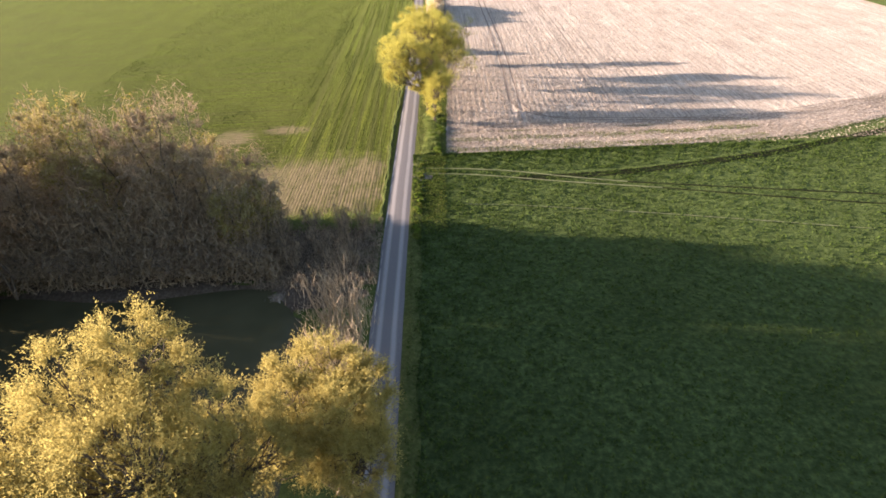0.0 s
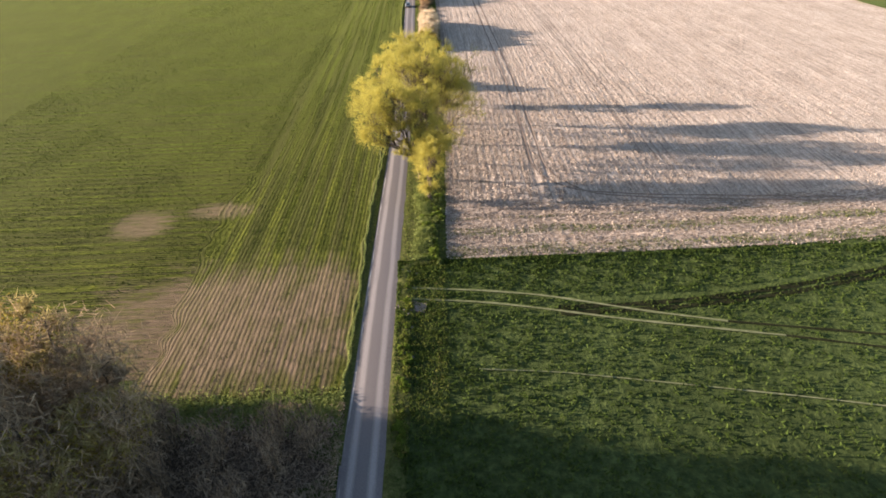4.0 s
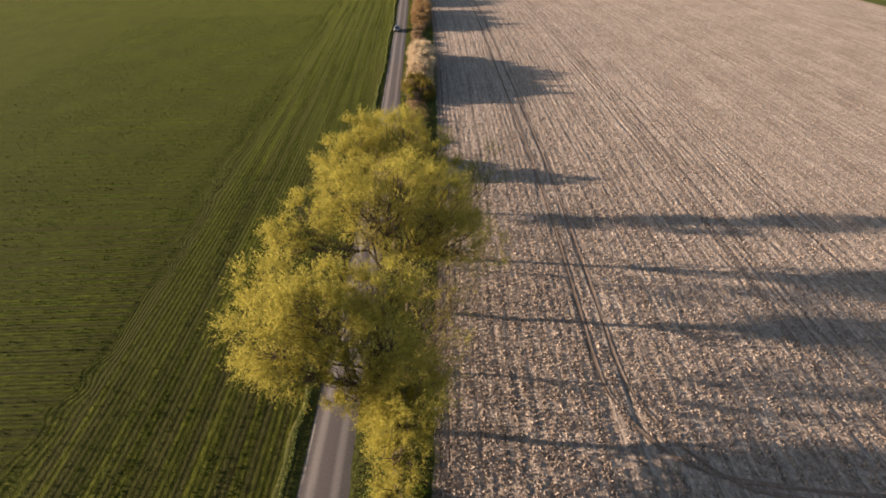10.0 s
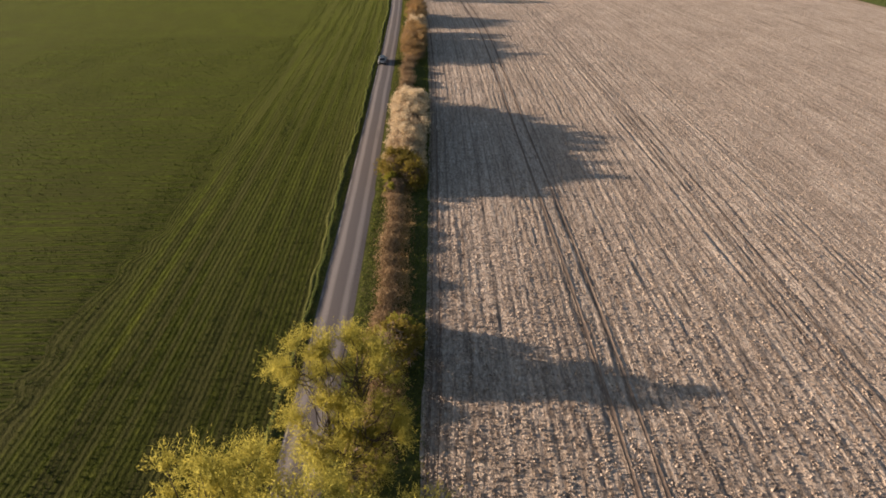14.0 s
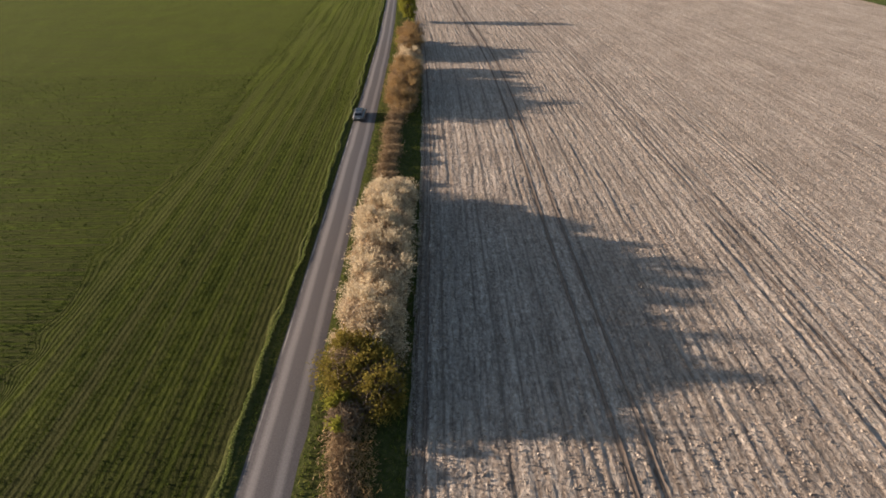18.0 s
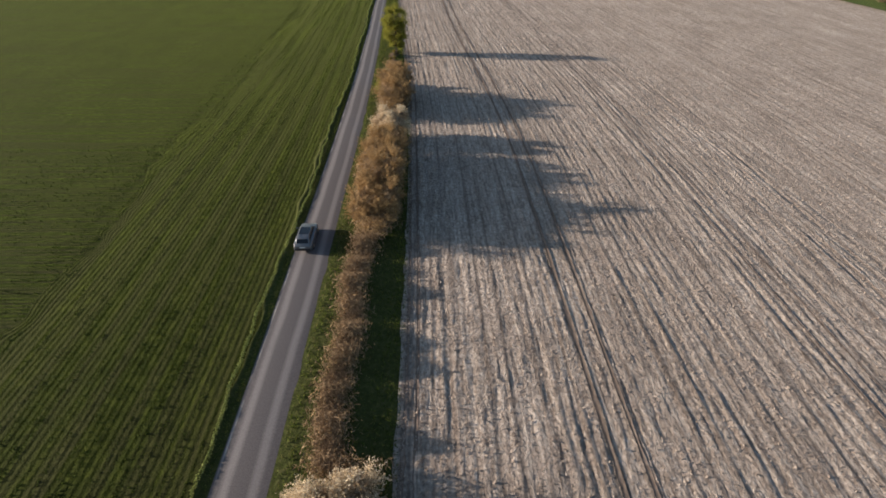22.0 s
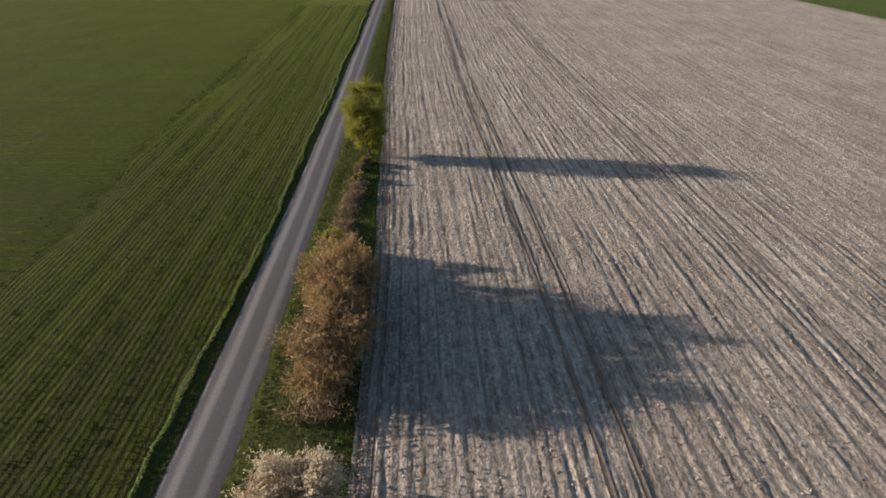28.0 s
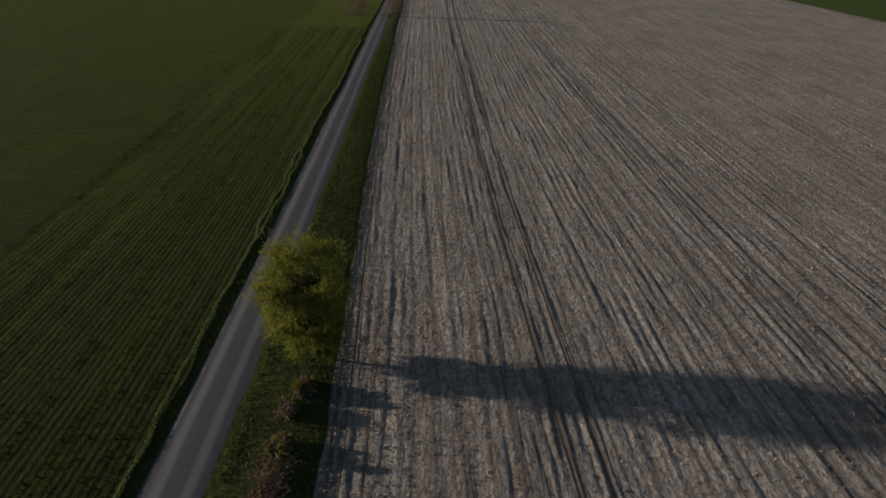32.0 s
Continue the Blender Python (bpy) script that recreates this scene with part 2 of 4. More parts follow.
def road_material():
    """Worn, dusty farm road: pale shoulders, two wheel tracks, a darker crown, patches and grit."""
    n = Nodes("road_surface", 0.85, 0.2)
    u = n.axis(0, n.uv())
    wob = n.math("MULTIPLY", n.math("SUBTRACT", n.noise(3, (1, 4, 1), 2), 0.5), 0.35)
    u = n.math("ADD", u, wob)
    side = n.math("ABSOLUTE", u)
    track = n.grey(n.math("ABSOLUTE", n.math("SUBTRACT", side, 0.85)), 0.12, 0.42)
    grit = n.noise(0.09, (1, 1, 1), 5, 0.7)
    base = n.ramp(grit, (0.3, (0.080, 0.070, 0.068)), (0.7, (0.145, 0.128, 0.124)))
    worn = n.ramp(grit, (0.3, (0.165, 0.147, 0.138)), (0.7, (0.255, 0.228, 0.214)))
    c = n.mix(track, worn, base)
    dust = n.math("MULTIPLY", n.grey(n.math("ADD", side, n.math("MULTIPLY", n.noise(0.8, (1, 2, 1), 3), 0.5)), 1.50, 1.80), 0.45)
    c = n.mix(dust, c, (0.36, 0.31, 0.25))
    line = n.math("MULTIPLY", n.math("SUBTRACT", 1.0, n.grey(n.math("ABSOLUTE", n.math("ADD", n.axis(0, n.uv()), 1.58)), 0.03, 0.09)), n.grey(n.noise(0.5, (1, 9, 1), 3), 0.42, 0.60))
    c = n.mix(n.math("MULTIPLY", line, 0.55), c, (0.52, 0.47, 0.41))
    stain = n.grey(n.noise(2.2, (0.5, 3, 1), 4), 0.60, 0.74)
    c = n.mix(n.math("MULTIPLY", stain, 0.45), c, (0.12, 0.11, 0.105))
    return n.end(c, grit, 0.02, 0.6)


SOIL, CROP, EARLY = (0.026, 0.023, 0.012), (0.018, 0.031, 0.004), (0.054, 0.062, 0.012)
MAT = {
    "turf": earth_material("turf", (0.036, 0.044, 0.014), (0.058, 0.070, 0.020), (0.100, 0.105, 0.036), 0.5, depth=0.10),
    "bank": earth_material("bank_grass", (0.036, 0.040, 0.014), (0.060, 0.068, 0.020), (0.120, 0.110, 0.045), 0.35, depth=0.14),
    "rows_y": rows_material("crop_rows_along", 1, 0.5, SOIL, (0.016, 0.024, 0.005), EARLY, 0.20, 0.44),
    "rows_x": rows_material("crop_rows_across", 0, 0.45, SOIL, CROP, EARLY, 0.16, 0.40),
    "stubble": earth_material("straw_field", (0.13, 0.098, 0.076), (0.38, 0.305, 0.245), (0.78, 0.67, 0.56), 0.26, (1, 1.5, 1), 0.30, 0.55, (0.075, (1.0, 0.88, 0.76))),
    "stubble_x": earth_material("straw_headland", (0.085, 0.064, 0.046), (0.29, 0.226, 0.178), (0.68, 0.57, 0.47), 0.30, (2.2, 1, 1), 0.32, None, (0.035, (1.0, 0.86, 0.72))),
    "rut": earth_material("rut_soil", (0.11, 0.082, 0.064), (0.19, 0.143, 0.112), (0.31, 0.245, 0.195), 0.16, (1, 3, 1), 0.04),
    "meadow": earth_material("green_crop", (0.013, 0.019, 0.007), (0.035, 0.049, 0.017), (0.085, 0.106, 0.034), 0.7, depth=0.35, fuzz=(0.09, (0.55, 0.7, 0.18))),
    "track": earth_material("trodden_track", (0.09, 0.10, 0.045), (0.145, 0.15, 0.080), (0.22, 0.22, 0.135), 0.3, (3, 1, 1), 0.03),
    "bare": earth_material("bare_soil", (0.14, 0.105, 0.085), (0.20, 0.155, 0.125), (0.29, 0.235, 0.19), 0.4, depth=0.06),
    # shade down in the crop's ruts, put into a near-black soil colour
    "rut_shade": earth_material("shaded_rut", (0.010, 0.011, 0.005), (0.018, 0.019, 0.009), (0.034, 0.034, 0.016), 0.2, (1, 3, 1), 0.05),
    "road": road_material(),
    "mud": earth_material("pond_mud", (0.030, 0.026, 0.018), (0.050, 0.042, 0.028), (0.085, 0.070, 0.048), 0.5),
    "bark": earth_material("bark", (0.055, 0.042, 0.032), (0.105, 0.083, 0.064), (0.17, 0.14, 0.11), 0.12, (1, 1, 5), 0.03),
    "bark_pale": earth_material("pale_bark", (0.16, 0.12, 0.085), (0.27, 0.205, 0.145), (0.38, 0.30, 0.22), 0.10, (1, 1, 5), 0.03),
    "leaf_gold": leaf_material("golden_leaves", [(0.275, 0.222, 0.070), (0.325, 0.264, 0.086), (0.385, 0.318, 0.108), (0.295, 0.238, 0.076)], 0.5),
    "leaf_lime": leaf_material("lime_leaves", [(0.320, 0.292, 0.066), (0.355, 0.322, 0.074), (0.40, 0.362, 0.090), (0.330, 0.300, 0.068)], 0.6),
    "leaf_spring": leaf_material("spring_leaves", [(0.20, 0.200, 0.036), (0.235, 0.232, 0.042), (0.28, 0.270, 0.052), (0.21, 0.210, 0.038)], 0.5),
    "leaf_olive": leaf_material("olive_buds", [(0.15, 0.12, 0.030), (0.20, 0.155, 0.038), (0.25, 0.20, 0.045), (0.17, 0.145, 0.032)], 0.35),
    "bud_olive": leaf_material("wood_buds", [(0.22, 0.178, 0.075), (0.28, 0.230, 0.095), (0.35, 0.290, 0.125), (0.24, 0.195, 0.082)], 0.4),
    "leaf_green": leaf_material("green_leaves", [(0.026, 0.042, 0.009), (0.040, 0.062, 0.013), (0.062, 0.088, 0.021), (0.032, 0.050, 0.010)]),
    "grass": leaf_material("grass_blades", [(0.045, 0.060, 0.012), (0.075, 0.105, 0.016), (0.125, 0.150, 0.030), (0.14, 0.125, 0.045)], 0.3),
    "grass_light": leaf_material("light_grass_blades", [(0.11, 0.135, 0.035), (0.15, 0.18, 0.05), (0.21, 0.235, 0.08), (0.13, 0.16, 0.04)], 0.3),
    # light grass made paler still, for the sun caught on the bank's crest
    "grass_sunlit_crest": leaf_material("sunlit_crest_blades", [(0.13, 0.160, 0.045), (0.18, 0.212, 0.064), (0.25, 0.275, 0.098), (0.155, 0.188, 0.052)], 0.3),
    "weed": leaf_material("weed_leaves", [(0.075, 0.110, 0.016), (0.105, 0.150, 0.022), (0.150, 0.195, 0.034), (0.085, 0.125, 0.018)], 0.4),
    "straw": leaf_material("straw_bits", [(0.17, 0.132, 0.104), (0.28, 0.226, 0.182), (0.46, 0.388, 0.320), (0.36, 0.297, 0.243)], 0.1, 0.9),
    "crop": leaf_material("crop_blades", [(0.018, 0.028, 0.005), (0.028, 0.042, 0.007), (0.066, 0.084, 0.020), (0.022, 0.034, 0.006)], 0.3),
    "blossom": leaf_material("blossom", [(0.42, 0.325, 0.205), (0.57, 0.47, 0.325), (0.72, 0.62, 0.46), (0.48, 0.38, 0.245)], 0.3, 0.9),
    "rust": leaf_material("rusty_twigs", [(0.23, 0.145, 0.068), (0.32, 0.210, 0.098), (0.41, 0.285, 0.140), (0.27, 0.175, 0.080)], 0.25, 0.9),
    "dry": leaf_material("dry_stalks", [(0.18, 0.123, 0.072), (0.27, 0.188, 0.112), (0.36, 0.260, 0.158), (0.22, 0.150, 0.090)], 0.15, 0.9),
    "twig": leaf_material("grey_twigs", [(0.16, 0.117, 0.080), (0.22, 0.166, 0.115), (0.29, 0.224, 0.160), (0.19, 0.142, 0.098)], 0.2, 0.9),
    "twig_wood": leaf_material("brown_twigs", [(0.185, 0.134, 0.086), (0.275, 0.204, 0.132), (0.375, 0.282, 0.186), (0.225, 0.166, 0.108)], 0.3, 0.9),
    "twig_pale": leaf_material("pale_twigs", [(0.22, 0.16, 0.105), (0.34, 0.26, 0.175), (0.46, 0.36, 0.25), (0.28, 0.21, 0.14)], 0.15, 0.9),
    "litter": earth_material("leaf_litter", (0.042, 0.031, 0.022), (0.078, 0.058, 0.042), (0.135, 0.105, 0.078), 0.4, depth=0.10),
    "stone": earth_material("rubble_stone", (0.09, 0.08, 0.07), (0.15, 0.135, 0.12), (0.23, 0.21, 0.19), 0.2, depth=0.04),
}
water = Nodes("pond_water", 0.16)
water.b.inputs["IOR"].default_value = 1.33
water.b.inputs["Specular IOR Level"].default_value = 0.12
MAT["water"] = water.end(water.ramp(water.noise(9), (0.3, (0.044, 0.041, 0.021)), (0.7, (0.066, 0.059, 0.031))), water.noise(1.4, (1, 1, 1), 3), 0.02, 0.25)


# ---- mesh helpers ----
def part(name, data, material, parent=None, label="", kind=""):
    """Link a mesh (or a bmesh) as one object under a thing or a part."""
    if isinstance(data, bmesh.types.BMesh):
        bm, data = data, bpy.data.meshes.new(name)
        bm.to_mesh(data)
        bm.free()
    if material is not None and not data.materials:
        data.materials.append(material)
    ob = new(name, data)
    ob.parent = parent
    return tagged(ob, label, kind=kind)


def thing(name, label, category, group="", at=(0, 0, 0), turn=0.0):
    ob = tagged(new(name), label, category, group)
    ob.matrix_basis = pose(*at, 0, 0, turn)
    return ob


def mesh_of(name, verts, faces, uv=None, smooth=False):
    """A mesh from an array of places and an array of faces that all have the same number of corners."""
    verts, faces = np.asarray(verts, float), np.asarray(faces, int)
    me = bpy.data.meshes.new(name)
    k = faces.shape[1]
    me.vertices.add(len(verts)), me.loops.add(faces.size), me.polygons.add(len(faces))
    me.vertices.foreach_set("co", verts.ravel())
    me.loops.foreach_set("vertex_index", faces.ravel())
    me.polygons.foreach_set("loop_start", np.arange(len(faces)) * k)
    me.polygons.foreach_set("use_smooth", np.full(len(faces), smooth))
    if uv is not None:
        me.uv_layers.new(name="UVMap").data.foreach_set("uv", np.asarray(uv, float)[faces.ravel()].ravel())
    me.update(calc_edges=True)
    return me


def sheet(name, us, vs, place):
    """A grid mesh: place(u, v) gives arrays x, y, z; the texture coordinates are u, v in metres."""
    u, v = np.meshgrid(us, vs)
    x, y, z = place(u.ravel(), v.ravel())
    n, w = len(vs), len(us)
    i = (np.arange(n - 1)[:, None] * w + np.arange(w - 1)).ravel()
    return mesh_of(name, np.stack([x, y, z], 1), np.stack([i, i + 1, i + w + 1, i + w], 1), np.stack([u.ravel(), v.ravel()], 1), True)


def curve(*points):
    """A smooth function through (y, x) points, straight beyond its ends."""
    py, px = np.array(points, float).T
    fine = np.linspace(py[0], py[-1], 400)
    raw = np.interp(fine, py, px)
    width = 33
    pad = np.r_[2 * raw[0] - raw[width:0:-1], raw, 2 * raw[-1] - raw[-2:-width - 2:-1]]
    soft = np.convolve(pad, np.hanning(2 * width + 1) / np.hanning(2 * width + 1).sum(), "same")[width:-width]
    lo, hi = (soft[8] - soft[0]) / (fine[8] - fine[0]), (soft[-1] - soft[-9]) / (fine[-1] - fine[-9])

    def at(y):
        y = np.asarray(y, float)
        out = np.interp(y, fine, soft)
        return out + np.where(y < fine[0], (y - fine[0]) * lo, 0) + np.where(y > fine[-1], (y - fine[-1]) * hi, 0)
    return at


rng = np.random.default_rng(7)


def unit(n):
    v = rng.normal(size=(n, 3))
    return v / np.linalg.norm(v, axis=1, keepdims=True)


def blades(name, at, length, width, up=0.0, along=None):
    """Small free-standing pieces (leaves, twigs, blades), each a pointed piece of its own size at each place.
    up: how far they tend to point upwards; along: the way of the shoot that each one sits on."""
    n = len(at)
    d = unit(n) + (np.array([0, 0, up]) if along is None else along * 1.1)
    d /= np.linalg.norm(d, axis=1, keepdims=True)
    s = np.cross(d, unit(n))
    s /= np.linalg.norm(s, axis=1, keepdims=True) + 1e-6
    le = length * rng.uniform(0.6, 1.4, (n, 1))
    wi = width * rng.uniform(0.6, 1.4, (n, 1))
    v = np.stack([at - d * le / 2 + s * wi * 0.7, at + d * le / 2, at - d * le / 2 - s * wi * 0.7], 1).reshape(-1, 3)
    return mesh_of(name, v, np.arange(3 * n).reshape(-1, 3))


def tubes(name, limbs, sides=5):
    """Tapered tubes along polylines: limbs is a list of (points, radius at start, radius at end)."""
    vs, fs, k = [], [], 0
    ring = np.arange(sides) * 2 * math.pi / sides
    for pts, r0, r1 in limbs:
        pts = np.asarray(pts, float)
        m = len(pts)
        d = np.gradient(pts, axis=0)
        d /= np.linalg.norm(d, axis=1, keepdims=True) + 1e-9
        a = np.cross(d, np.array([0.3, 0.95, 0.1]))
        a /= np.linalg.norm(a, axis=1, keepdims=True) + 1e-9
        b = np.cross(d, a)
        r = np.linspace(r0, r1, m)[:, None, None]
        vs.append((pts[:, None] + r * (a[:, None] * np.cos(ring)[None, :, None] + b[:, None] * np.sin(ring)[None, :, None])).reshape(-1, 3))
        i = np.arange(m - 1)[:, None] * sides + np.arange(sides)
        j = np.arange(m - 1)[:, None] * sides + (np.arange(sides) + 1) % sides
        fs.append(np.stack([i, j, j + sides, i + sides], 2).reshape(-1, 4) + k)
        k += m * sides
    return mesh_of(name, np.concatenate(vs), np.concatenate(fs), smooth=True)


def bend(a, b, n=6, sway=0.08, lift=0.0):
    """A slightly crooked way from a to b."""
    a, b = np.asarray(a, float), np.asarray(b, float)
    t = np.linspace(0, 1, n)[:, None]
    size = np.linalg.norm(b - a)
    off = rng.normal(size=(n, 3)) * size * sway
    off[0] = off[-1] = 0
    return a + (b - a) * t + off + np.array([0, 0, lift * size]) * np.sin(t * math.pi)


def shoots(c, r, count, per, hubs, knob, reach=1.15, rise=0.5, low=0.5, jitter=0.07):
    """Feathery growth on one lobe of a crown: tufts sit over the lobe, shoots fan out of each tuft, leaves line the shoots.
    Gives the leaves' places and the ways of their shoots."""
    c, r = np.asarray(c, float), np.asarray(r, float)
    h = unit(hubs)
    h[:, 2] = np.where(h[:, 2] < 0, h[:, 2] * low, h[:, 2])
    mid = c + h * r * rng.uniform(0.35, 0.88, (hubs, 1)) ** 0.6
    size = knob * r.mean() * rng.uniform(0.7, 1.35, (hubs, 1))
    n = max(count // per, hubs)
    pick = rng.integers(0, hubs, n)
    d = unit(n) + 0.75 * h[pick] + np.array([0, 0, rise])
    d /= np.linalg.norm(d, axis=1, keepdims=True)
    t = rng.uniform(0.12, 1.0, (n, per, 1)) * rng.uniform(0.65, 1.15, (n, 1, 1)) * reach
    p = mid[pick][:, None] + d[:, None] * t * size[pick][:, None] + rng.normal(size=(n, per, 3)) * jitter
    return p.reshape(-1, 3), np.repeat(d, per, axis=0), mid


# ---- plants ----
def leafy_tree(name, label, base, lobes, leaf, count, size=(0.26, 0.13), trunk_r=0.38, bark="bark", per=16, fork=0.28, group="roadside trees", hubs=1.5, knob=0.47):
    """A broad tree: trunk, limbs to each lobe of the crown, twigs, and leaves in clumps. lobes: centre and radii, from the base."""
    tree = thing(name, label, "tree", group, base)
    lobes = [(np.array(c, float), np.array(r, float)) for c, r in lobes]
    top = np.mean([c for c, r in lobes], axis=0)
    crotch = np.array([top[0] * 0.25, top[1] * 0.25, top[2] * fork])
    part("trunk", tubes("trunk", [(bend((0, 0, -0.2), crotch, 7, 0.03), trunk_r, trunk_r * 0.72)], 9), MAT[bark], tree)
    leaves, ways, twigs = [], [], []
    vol = np.array([r.prod() ** 0.7 for c, r in lobes])
    for (c, r), share in zip(lobes, vol / vol.sum()):
        limb = bend(crotch, c - np.array([0, 0, r[2] * 0.25]), 8, 0.05, 0.05)
        part("limb", tubes("limb", [(limb, trunk_r * 0.42, trunk_r * 0.12)], 6), MAT[bark], tree)
        p, d, mid = shoots(c, r, int(count * share), per, max(int(5 + r.prod() * hubs), 7), knob)
        for q in mid:
            twigs.append((bend(limb[rng.integers(3, 8)], q, 5, 0.06), trunk_r * 0.15, 0.02))
        leaves.append(p), ways.append(d)
    part("twig_mass", tubes("twigs", twigs, 4), MAT[bark], tree, kind="stuff")
    part("crown", blades("crown", np.concatenate(leaves), *size, along=np.concatenate(ways)), MAT[leaf], tree, kind="stuff")
    return tree


def bare_tree(name, label, base, height, spread, twig="twig", bark="bark", count=2600, trunk_r=0.2, stems=1, group="pond wood", haze=None, veil=0.5):
    """A leafless tree: upright stems that fork three times, ending in sprays of fine twigs; haze: a thin veil of opening buds."""
    tree = thing(name, label, "tree", group, base)
    limbs, tips = [], []
    for s in range(stems):
        foot = np.array([*rng.normal(size=2) * 0.25 * (stems > 1), -0.1])
        fan = s * 2.4
        head = np.array([*(rng.normal(size=2) * spread * 0.18), height * rng.uniform(0.86, 1.0)]) if stems == 1 else np.array([
            math.cos(fan) * spread * rng.uniform(0.3, 0.9), math.sin(fan) * spread * rng.uniform(0.3, 0.9), height * rng.uniform(0.8, 1.0)])
        stem = bend(foot, head, 9, 0.018)
        part("trunk" if stems == 1 else "stem", tubes("stem", [(stem, trunk_r, 0.03)], 6), MAT[bark], tree)
        for k in range(int(13 if stems == 1 else 8)):
            f = rng.uniform(0.22, 0.97)
            a = stem[0] + (stem[-1] - stem[0]) * f
            i = min(int(f * 8), 7)
            a = stem[i] + (stem[i + 1] - stem[i]) * (f * 8 - i)
            az = rng.uniform(0, 6.28)
            reach = spread * (1.0 - 0.55 * f) * rng.uniform(0.5, 1.0) * (1 if veil else 0.5)
            b = a + np.array([math.cos(az) * reach, math.sin(az) * reach, reach * rng.uniform(0.6, 1.3)])
            limb = bend(a, b, 5, 0.05, 0.04)
            limbs.append((limb, trunk_r * (0.34 if veil else 0.5) * (1.1 - f), 0.02))
            for j in range(4):
                c = limb[rng.integers(1, 5)]
                e = c + (unit(1)[0] + np.array([0, 0, 0.8])) * reach * 0.42
                limbs.append((bend(c, e, 4, 0.05), 0.026, 0.01))
                tips += [c + (e - c) * w for w in rng.uniform(0.3, 1.1, 3)]
    part("branch_mass", tubes("branches", limbs, 4), MAT[bark], tree, kind="stuff")
    tips = np.array(tips)
    m = int(count * (1 - veil))
    p = tips[rng.integers(0, len(tips), m)] + rng.normal(size=(m, 3)) * spread * 0.2
    d = unit(count - m) * rng.uniform(0.1, 1, (count - m, 1)) ** 0.6
    cloud = np.array([0, 0, height * 0.56]) + d * np.array([spread * 0.85, spread * 0.85, height * 0.46])
    part("twig_mass", blades("twigs", np.concatenate([p, cloud]), 1.0, 0.046 if veil else 0.034, 0.75 if veil else 2.2), MAT[twig], tree, kind="stuff")
    if haze:
        q = np.array([0, 0, height * 0.66]) + unit(count // 2) * rng.uniform(0.2, 1, (count // 2, 1)) ** 0.5 * np.array([spread * 0.8, spread * 0.8, height * 0.34])
        part("bud_mass", blades("buds", q, 0.22, 0.12), MAT[haze], tree, kind="stuff")
    return tree


def bush(name, label, base, lobes, skin, count, size, up=0.3, inner="twig", per=14, knob=0.5, jitter=0.05, group="hedge bushes", category="bush"):
    """A many-stemmed hedge bush: stems from the foot, an inner tangle of twigs and an outer skin of blossom, buds or shoots."""
    ob = thing(name, label, category, group, base)
    stems, skin_at, ways, tangle = [], [], [], []
    vol = np.array([np.prod(r) ** 0.7 for c, r in lobes])
    for (c, r), share in zip(lobes, vol / vol.sum()):
        c, r = np.array(c, float), np.array(r, float)
        foot = np.array([c[0] * 0.8, c[1] * 0.9, -0.05])
        p, d, mid = shoots(c, r, int(count * share), per, max(int(6 + r.prod() * 1.1), 7), knob, rise=up, jitter=jitter)
        for q in mid:
            stems.append((bend(foot + rng.normal(size=3) * [0.3, 0.3, 0], q, 5, 0.05), 0.045, 0.012))
        skin_at.append(p), ways.append(d)
        m = max(int(count * share * 0.17), 20)
        tangle.append(np.array([1, 1, 0.9]) * c + unit(m) * r * rng.uniform(0, 0.95, (m, 1)) ** 0.5)
    part("stem_mass", tubes("stems", stems, 4), MAT["bark"], ob, kind="stuff")
    t = np.concatenate(tangle)
    t[:, 2] = np.maximum(t[:, 2], 0.1)
    part("twig_mass", blades("twigs", t, 0.8, 0.055, 0.7), MAT[inner], ob, kind="stuff")
    p = np.concatenate(skin_at)
    p[:, 2] = np.maximum(p[:, 2], 0.05)
    part("foliage", blades("foliage", p, *size, along=np.concatenate(ways)), MAT[skin], ob, kind="stuff")
    return ob


def scatter(name, label, category, at, length, width, mat, up=1.2):
    """A mass of small growth or straw on the ground, too fine to count."""
    ob = new(name, blades(name, at, length, width, up))
    ob.data.materials.append(MAT[mat])
    return tagged(ob, label, category, kind="stuff")


# ---- lines of the plan: the road's middle, the straw field's edge ----
road_mid = curve((-400, -6.1), (34, -6.1), (50, -6.2), (63, -6.03), (75, -5.8), (82, -5.55), (97, -4.9), (112, -4.45), (130, -4.1), (168, -3.3), (181, -3.3), (198, -3.5), (222, -3.45), (235, -3.45), (249, -3.2), (268, -3.2), (279, -3.25), (295, -3.25), (315, -3.7), (351, -4.85), (388, -5.85), (437, -7.2))
far_edge = curve((100, 156), (250, 152.8), (370, 146.5), (410, 142), (447, 136.5), (490, 132), (700, 112))
field_edge = curve((-400, 0.5), (87, 1.6), (108, 3.3), (158, 4.7), (191, 5.6), (239, 5.8), (272, 5.8), (290, 5.2), (307, 4.1), (339, 1.5), (366, -0.1), (388, -0.9), (437, -2.4))
HALF = 1.62
LONG = np.r_[np.arange(-60, 420, 2.0), np.arange(420, 900, 20.0), np.arange(900, 2501, 100)]


def rough(x, y, size, amp):
    """Soft unevenness of the ground."""
    return amp * (np.sin(x / size + 1.7 * np.sin(y / size * 0.6)) * np.cos(y / size * 0.83 + 0.9 * np.sin(x / size * 0.5)))

# ---- the ground and what lies on it ----
def setting(name, me, mat, label, category="ground"):
    ob = new(name, me)
    me.materials.append(MAT[mat])
    return tagged(ob, label, category, kind="structure")


